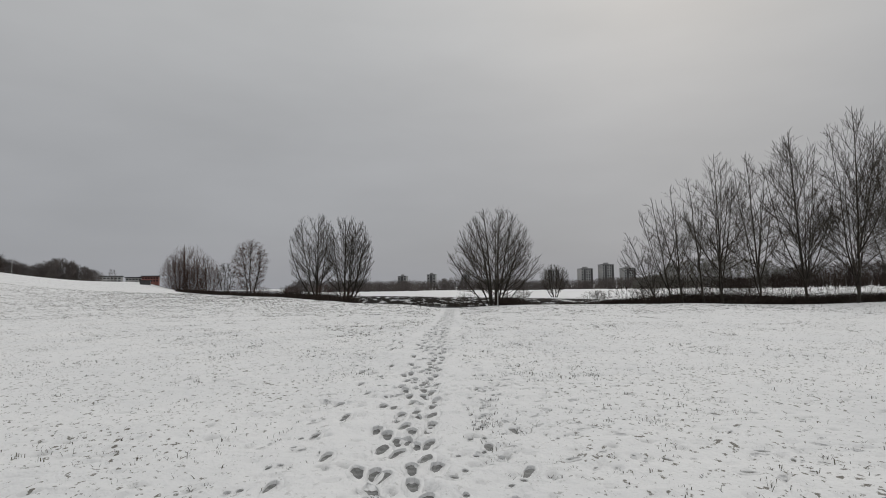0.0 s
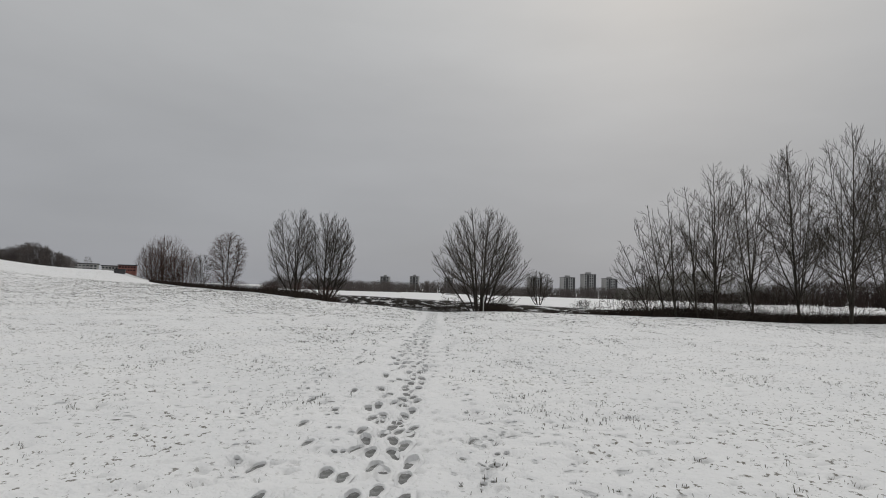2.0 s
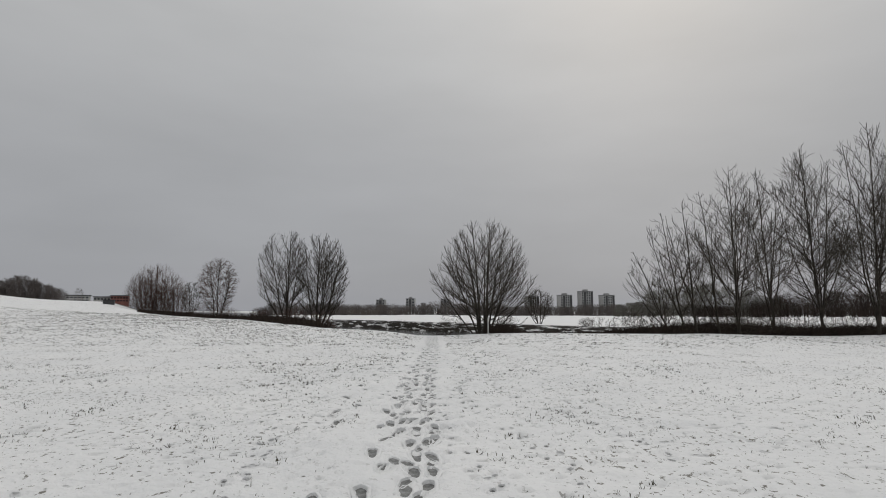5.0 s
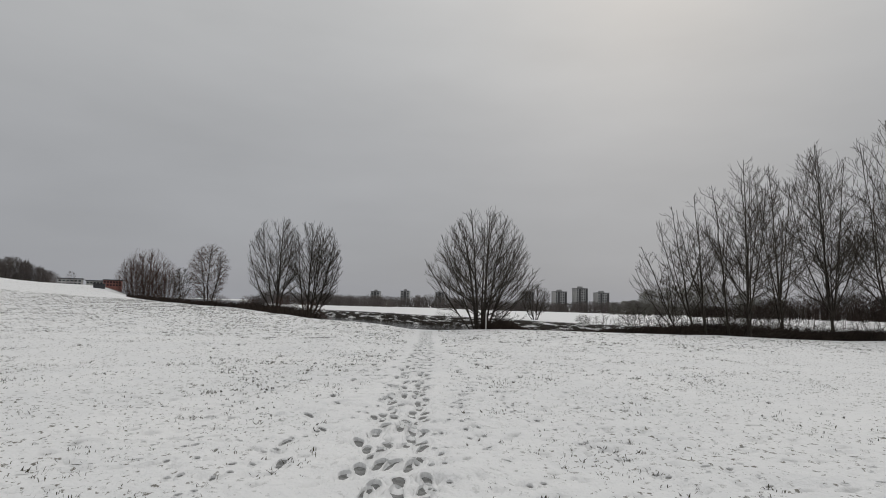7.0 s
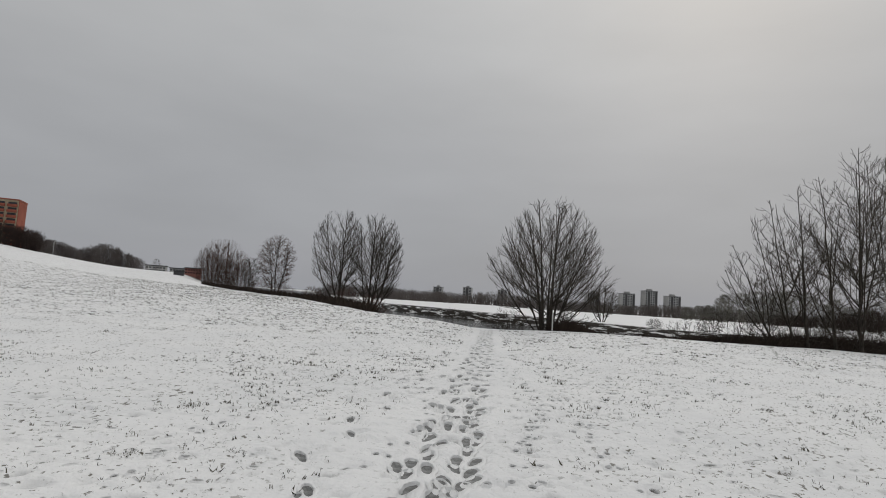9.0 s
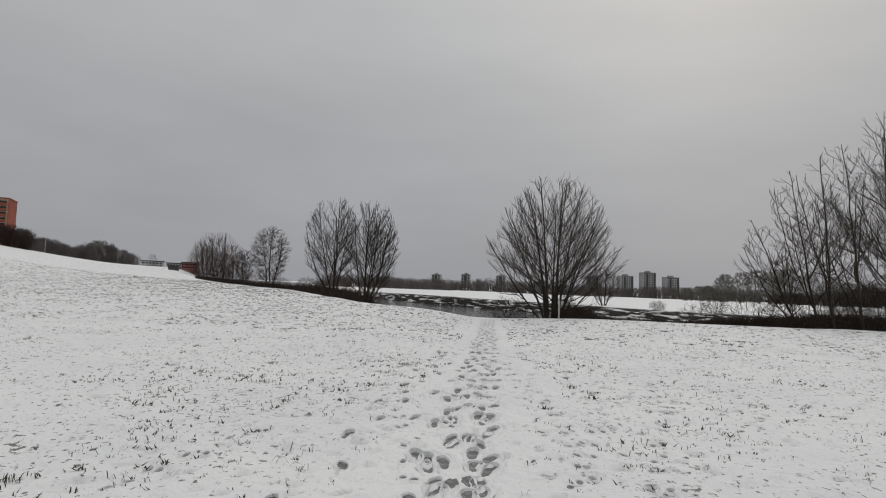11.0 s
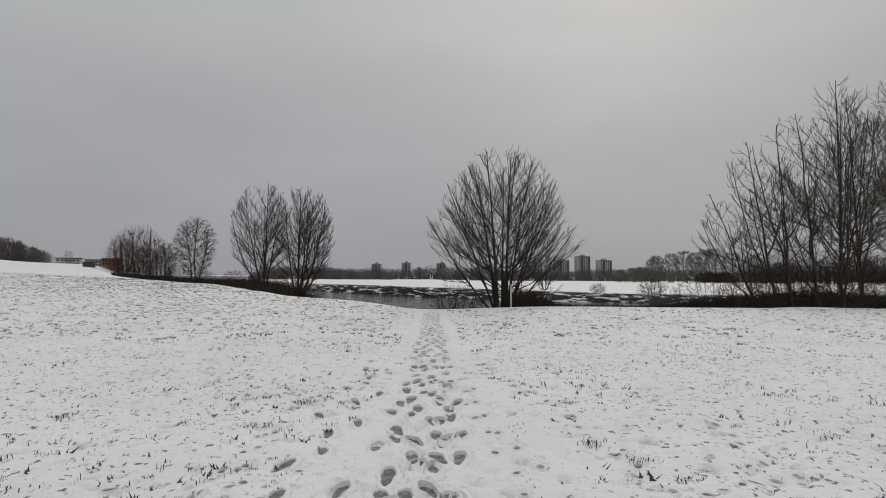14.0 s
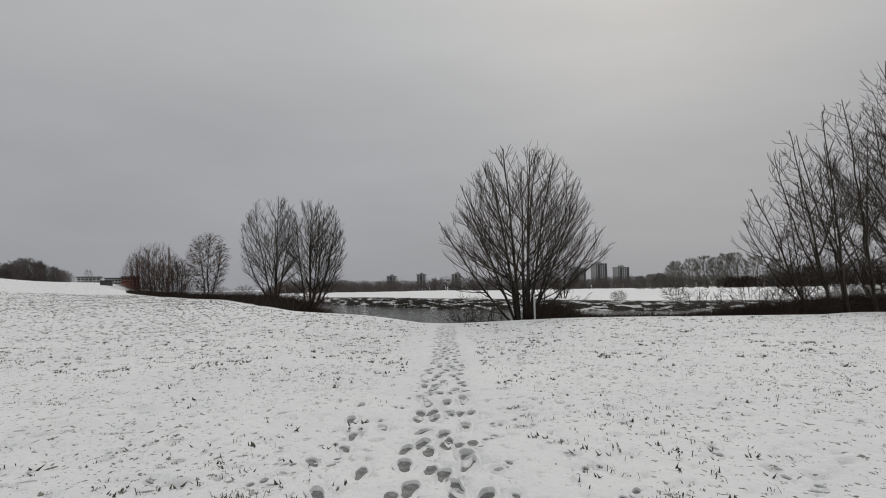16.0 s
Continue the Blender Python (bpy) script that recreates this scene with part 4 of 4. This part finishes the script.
def bramble_band():
    """Dark matted brambles and dead reeds on the near bank under the row of trees."""
    rb = random.Random(77)
    verts, faces = [], []
    for k in range(26000):
        x = 5.9 + 66 * rb.random() ** 1.4
        d = 0.5 + 2.2 * rb.random()
        y = float(np.interp(x, NEAR_X, NEAR_Y)) + d
        z = land_at(x, y) - 0.05
        tall = float(np.interp(x, (5.9, 6.3, 7.3, 8.4, 13, 17, 26, 80), (0.5, 1.0, 1.0, 0.35, 0.35, 0.9, 1.4, 1.6)))
        h = tall * (0.35 + 0.65 * rb.random())
        a = rb.random() * 6.28
        q = Vector((x + math.cos(a) * h * 0.7, y + math.sin(a) * h * 0.5, z + h))
        wdt = 0.02 + 0.05 * rb.random()
        i = len(verts)
        verts.extend((Vector((x - wdt, y, z)), Vector((x + wdt, y, z)), q))
        faces.append((i, i + 1, i + 2))
    for k in range(9000):
        x = -8 - 75 * rb.random()
        d = 0.8 + 22 * rb.random() ** 1.3
        y = float(np.interp(x, NEAR_X, NEAR_Y)) + d * (1.6 if x < -14 else 1.0)
        z = land_at(x, y) - 0.1
        if z < WATER_Z:
            continue
        h = 0.4 + 0.9 * rb.random()
        a = rb.random() * 6.28
        q = Vector((x + math.cos(a) * h * 0.7, y + math.sin(a) * h * 0.5, z + h))
        i = len(verts)
        verts.extend((Vector((x - 0.09, y, z)), Vector((x + 0.09, y, z)), q))
        faces.append((i, i + 1, i + 2))
    tagged(new("bank_brambles", mesh_from("bank_brambles", verts, faces, BRAMBLE, False)), "dark matted brambles on the river bank", "brambles", kind="stuff")


bramble_band()


# ---------------------------------------------------------------- far buildings
def tower_block(x, y, width, depth, height, rz, label, storeys, bays, group, wall=CONCRETE, rail=BALCONY, top=3.2):
    root = thing("tower_block", x, y, land_at(x, y) - 0.5, label, "building", group, rz)
    hw, hd = width / 2, depth / 2
    body = part("wall", box_mesh("wall", [(-hw, -hd, 0, hw, hd, height)], wall), root)
    part("roof", box_mesh("roof", [(-hw - 0.2, -hd - 0.2, height, hw + 0.2, hd + 0.2, height + 0.5)], ROOF_DARK), root)
    part("lift_house", box_mesh("lift_house", [(-hw * 0.35, -hd * 0.4, height + 0.5, hw * 0.35, hd * 0.4, height + top)], wall), root)
    sh, bw = height / storeys, width / bays
    pane = box_mesh("window", [(-bw * 0.30, -0.12, -sh * 0.27, bw * 0.30, 0.0, sh * 0.27)], GLASS)
    deep = box_mesh("balcony", [(-bw * 0.44, -0.9, -sh * 0.30, bw * 0.44, 0.0, sh * 0.12)], rail)
    for s in range(storeys):
        for b in range(bays):
            z, u = (s + 0.55) * sh, -hw + (b + 0.5) * bw
            dark = b % 3 == 1
            o = part("balcony" if dark else "window", deep if dark else pane, root)
            o.matrix_basis = Matrix.Translation((u, -hd, z))
    # flat strips, coloured dark for the shade inside the loggia recesses
    part("recess_shade_strip", box_mesh("recess_shade_strip", [(-hw + bw * (b + 0.06), -hd - 0.05, sh * 0.3, -hw + bw * (b + 0.94), -hd + 0.05, height - 0.6) for b in range(bays) if b % 3 == 1], BALCONY), root)
    return root


TOWERS = ((-70, 950, 15, 22, 9, 3), (-19, 950, 15, 24, 9, 3), (41, 950, 16, 24, 9, 3), (172, 850, 19, 26, 11, 5), (224, 850, 19, 28, 11, 5), (257, 850, 19, 34, 13, 5), (291, 850, 19, 28, 11, 5))
for x, y, wd, ht, st, bays in TOWERS:
    tower_block(x, y, wd, 16, ht, 8 if x > 100 else -6, "grey concrete tower block above the far woods", st, bays, "far tower blocks")


def red_block(x, y, width, height, rz):
    root = thing("apartment_tower", x, y, land_at(x, y) - 1.0, "red and beige apartment tower behind the rise", "building", rz=rz)
    hw, tall, bays = width / 2, 2.9, 5
    n = int(height / tall)
    part("wall", box_mesh("wall", [(-hw, -8, 0, hw, 8, n * tall + 1.0)], BEIGE), root)
    part("side_wall", box_mesh("side_wall", [(hw, -7.9, 0, hw + 0.25, 7.9, n * tall + 0.8)], REDWALL), root)
    part("roof", box_mesh("roof", [(-hw - 0.4, -8.4, n * tall + 1.0, hw + 0.4, 8.4, n * tall + 1.6)], REDWALL), root)
    pitch = width / bays
    panel = box_mesh("balcony", [(-pitch * 0.40, -9.1, 0.0, pitch * 0.40, -8.0, 1.4)], REDWALL)
    void = box_mesh("window", [(-pitch * 0.36, -8.12, 1.45, pitch * 0.36, -8.0, 2.5)], GLASS)
    for f in range(n):
        for k in range(bays):
            here = Matrix.Translation((-hw + (k + 0.5) * pitch, 0, f * tall + 0.3))
            part("balcony", panel, root, "red balcony front").matrix_basis = here
            part("window", void, root).matrix_basis = here


red_block(-259, 281, 26, 23.4, 30)


def long_block(name, label, x, y, width, top, rz, mat, storeys, bays):
    base = land_at(x, y) - 1.0
    height = top - base
    root = thing(name, x, y, base, label, "building", "buildings behind the rise", rz)
    hw = width / 2
    part("wall", box_mesh("wall", [(-hw, -6, 0, hw, 6, height)], mat), root)
    part("roof", box_mesh("roof", [(-hw - 1.0, -7.2, height, hw + 1.0, 7.2, height + 1.6)], ROOF_DARK), root)
    sh, bw = 4.6, width / bays
    pane = box_mesh("window", [(-bw * 0.32, -6.12, -sh * 0.25, bw * 0.32, -6.0, sh * 0.25)], GLASS)
    for s in range(storeys):
        for b in range(bays):
            part("window", pane, root).matrix_basis = Matrix.Translation((-hw + (b + 0.5) * bw, 0, height - (s + 0.55) * sh))


long_block("office_block", "pale flat-roofed office block behind the rise", -552, 900, 32, 25.6, 20, CONCRETE_LIGHT, 2, 6)
long_block("office_block", "pale long office block behind the rise", -513, 904, 28, 23.2, 20, CONCRETE_LIGHT, 2, 6)
long_block("red_hall", "red-brick flat hall behind the rise", -487, 902, 25, 25.0, 20, REDDISH, 2, 6)


def bank_hut(x, y):
    """A low dark hut with a flat roof."""
    root = thing("hut", x, y, land_at(x, y) - 0.2, "low dark wooden hut at the edge of the rise", "hut", rz=25)
    part("wall", box_mesh("wall", [(-2.2, -1.4, 0, 2.2, 1.4, 2.1)], BALCONY), root)
    part("roof", box_mesh("roof", [(-2.5, -1.7, 2.1, 2.5, 1.7, 2.3)], ROOF_DARK), root)
    part("door", box_mesh("door", [(-0.45, -1.44, 0.1, 0.45, -1.4, 1.95)], ROOF_DARK), root)


bank_hut(-139.0, 258.0)


def lattice_mast(x, y, height):
    root = thing("lattice_mast", x, y, land_at(x, y) - 1, "slender red lattice mast far away", "mast")
    r = 1.9
    for sx, sy in ((-1, -1), (1, -1), (1, 1), (-1, 1)):
        me = mesh_from("leg", *tubes([([Vector((sx * r, sy * r, 0)), Vector((sx * r * 0.7, sy * r * 0.7, height))], [0.5, 0.45], 4)]), STEELRED, False)
        part("leg", me, root)
    st = []
    for k in range(24):
        z0, z1 = height * k / 24, height * (k + 1) / 24
        s = 1 if k % 2 else -1
        for sy in (-1, 1):
            st.append(([Vector((-s * r * 0.9, sy * r * 0.85, z0)), Vector((s * r * 0.9, sy * r * 0.85, z1))], [0.5, 0.5], 3))
    part("bracing", mesh_from("bracing", *tubes(st), STEELRED, False), root)
    part("antenna", mesh_from("antenna", *tubes([([Vector((0, 0, height)), Vector((0, 0, height * 1.08))], [0.8, 0.5], 5)]), STEELRED, False), root)


lattice_mast(-866, 1801, 150)


# ---------------------------------------------------------------- grass
def grass_mesh(spots, seed):
    """Tufts of bent blades: spots of (x, y, size)."""
    rg = random.Random(seed)
    P = np.array([(s[0], s[1]) for s in spots])
    zs = land(P[:, 0], P[:, 1])
    verts, faces = [], []
    for (x, y, size), z in zip(spots, zs):
        for k in range(2 + int(3 * rg.random())):
            a, lean = rg.random() * 6.283, 0.6 + 1.5 * rg.random()
            h = size * (0.5 + 0.8 * rg.random())
            bx, by = x + rg.gauss(0, size * 1.3), y + rg.gauss(0, size * 1.3)
            dx, dy = math.cos(a), math.sin(a)
            w = 0.0016 + 0.0024 * rg.random()
            m = (bx + dx * h * lean * 0.4, by + dy * h * lean * 0.4, z + h * max(0.2, 0.7 - 0.22 * lean))
            t = (bx + dx * h * lean, by + dy * h * lean, z + h * max(0.12, 0.95 - 0.42 * lean))
            i = len(verts)
            verts += [(bx - dy * w, by + dx * w, z - 0.03), (bx + dy * w, by - dx * w, z - 0.03), (m[0] + dy * w, m[1] - dx * w, m[2]), (m[0] - dy * w, m[1] + dx * w, m[2]), t]
            faces += [(i, i + 1, i + 2, i + 3), (i + 3, i + 2, i + 4)]
    return mesh_from("meadow_grass", verts, faces, GRASS, False)


def scatter_grass():
    rg = random.Random(19)
    spots = []
    while len(spots) < 11000:
        y = 4 + 44 * rg.random()
        x = 1.5 + rg.gauss(0, 10.0)
        if abs(x - float(path_x(y))) < 0.55 + 0.25 * rg.random() or y > np.interp(x, NEAR_X, NEAR_Y) - 0.8:
            continue
        patch = noise.noise(Vector((x * 0.45, y * 0.45, 3.0))) + 0.5 * noise.noise(Vector((x * 1.7, y * 1.7, 8.0)))
        if patch + 0.45 < rg.random() * 0.8:
            continue
        spots.append((x, y, 0.018 + 0.036 * rg.random() ** 2))
    tagged(new("meadow_grass", grass_mesh(spots, 23)), "thin dead grass blades poking through the snow", "grass", kind="stuff")


scatter_grass()

# larger clumps of dead grass that stand out from the snow
CLUMPS = ((-5.3, 18.3), (-1.63, 18.77), (5.86, 16.62), (6.29, 11.66), (-0.54, 19.98), (-1.74, 21.61), (2.81, 24.19), (-1.23, 19.72), (3.33, 25.45), (5.10, 26.40),
          (-0.81, 24.48), (-2.12, 27.4), (-1.66, 25.65), (2.95, 26.33), (5.62, 28.04), (-0.13, 27.0), (-0.75, 27.07), (3.2, 25.87), (3.11, 27.77), (0.18, 27.97))
spots = []
for k, (x, y) in enumerate(CLUMPS):
    rg = random.Random(200 + k)
    spots += [(x + rg.gauss(0, 0.06), y + rg.gauss(0, 0.03), 0.016 + 0.03 * rg.random()) for _ in range(14)]
tagged(new("grass_clumps", grass_mesh(spots, 301)), "dark clumps of dead grass standing out of the snow", "grass", kind="stuff")


def tussocks():
    """Small dark tussock tips over the wider meadow, three leaves each; wide dark ones also stand for lumps' shade."""
    rt = random.Random(41)
    xy = []
    while len(xy) < 46000:
        y = 8 + 140 * rt.random() ** 1.8
        x = 2 + rt.gauss(-0.18, 0.75) * (y + 2) * 0.9
        if y > np.interp(x, NEAR_X, NEAR_Y) - 1.2 or abs(x - float(path_x(y))) < 0.7:
            continue
        patch = noise.noise(Vector((x * 0.30, y * 0.22, 5.0))) + 0.5 * noise.noise(Vector((x * 1.3, y * 1.0, 2.0)))
        if 0.6 * patch + 0.62 < rt.random() or rt.random() > 0.06 + 0.034 * (y - 8) + (0.14 if x < -3 else 0.0):
            continue
        xy.append((x, y))
    P = np.array(xy)
    zs = land(P[:, 0], P[:, 1])
    verts, faces = [], []
    for (x, y), z in zip(xy, zs):
        size = (0.014 + 0.034 * rt.random() ** 2) * (1.0 + 0.014 * y)
        drift_x, drift_y = rt.gauss(0, 0.8), rt.gauss(0, 0.5)
        for k in range(2 + int(3 * rt.random()) + (3 if y > 34 else 0)):
            u = rt.random() * 2 - 1
            bx, by = x + size * (u * drift_x + rt.gauss(0, 0.35)), y + size * (u * drift_y + rt.gauss(0, 0.35))
            a, lean = rt.random() * 6.283, 0.3 + 0.9 * rt.random()
            w = size * (0.04 + 0.09 * rt.random()) * (0.3 + 0.080 * y)
            i = len(verts)
            verts += [(bx - w, by, z - 0.02), (bx + w, by, z - 0.02), (bx + math.cos(a) * size * lean, by + math.sin(a) * size * lean, z + size * (0.15 + (0.4 if y < 34 else 0.6) * rt.random()))]
            faces.append((i, i + 1, i + 2))
    tagged(new("tussocks_and_lump_shade", mesh_from("tussocks_and_lump_shade", verts, faces, TUSSOCK, False)), "dark grass tips in the snow, also standing for shade beside lumps", "grass", kind="stuff")


tussocks()


# ---------------------------------------------------------------- small things on the rise
def lamp_pole(x, y, height):
    root = thing("lamp_pole", x, y, land_at(x, y) - 0.3, "thin pale lamp pole before the trees", "lamp pole", "lamp poles on the rise")
    part("pole", mesh_from("pole", *tubes([([Vector((0, 0, 0)), Vector((0, 0, height))], [0.11, 0.08], 6)]), CONCRETE_LIGHT), root)
    part("head", mesh_from("head", *tubes([([Vector((0, 0, height)), Vector((0.9, 0, height + 0.15))], [0.10, 0.14], 6)]), CONCRETE_LIGHT), root)


for x, y in ((-222, 250), (-211, 252), (-199, 254)):
    lamp_pole(x, y, 6.5)
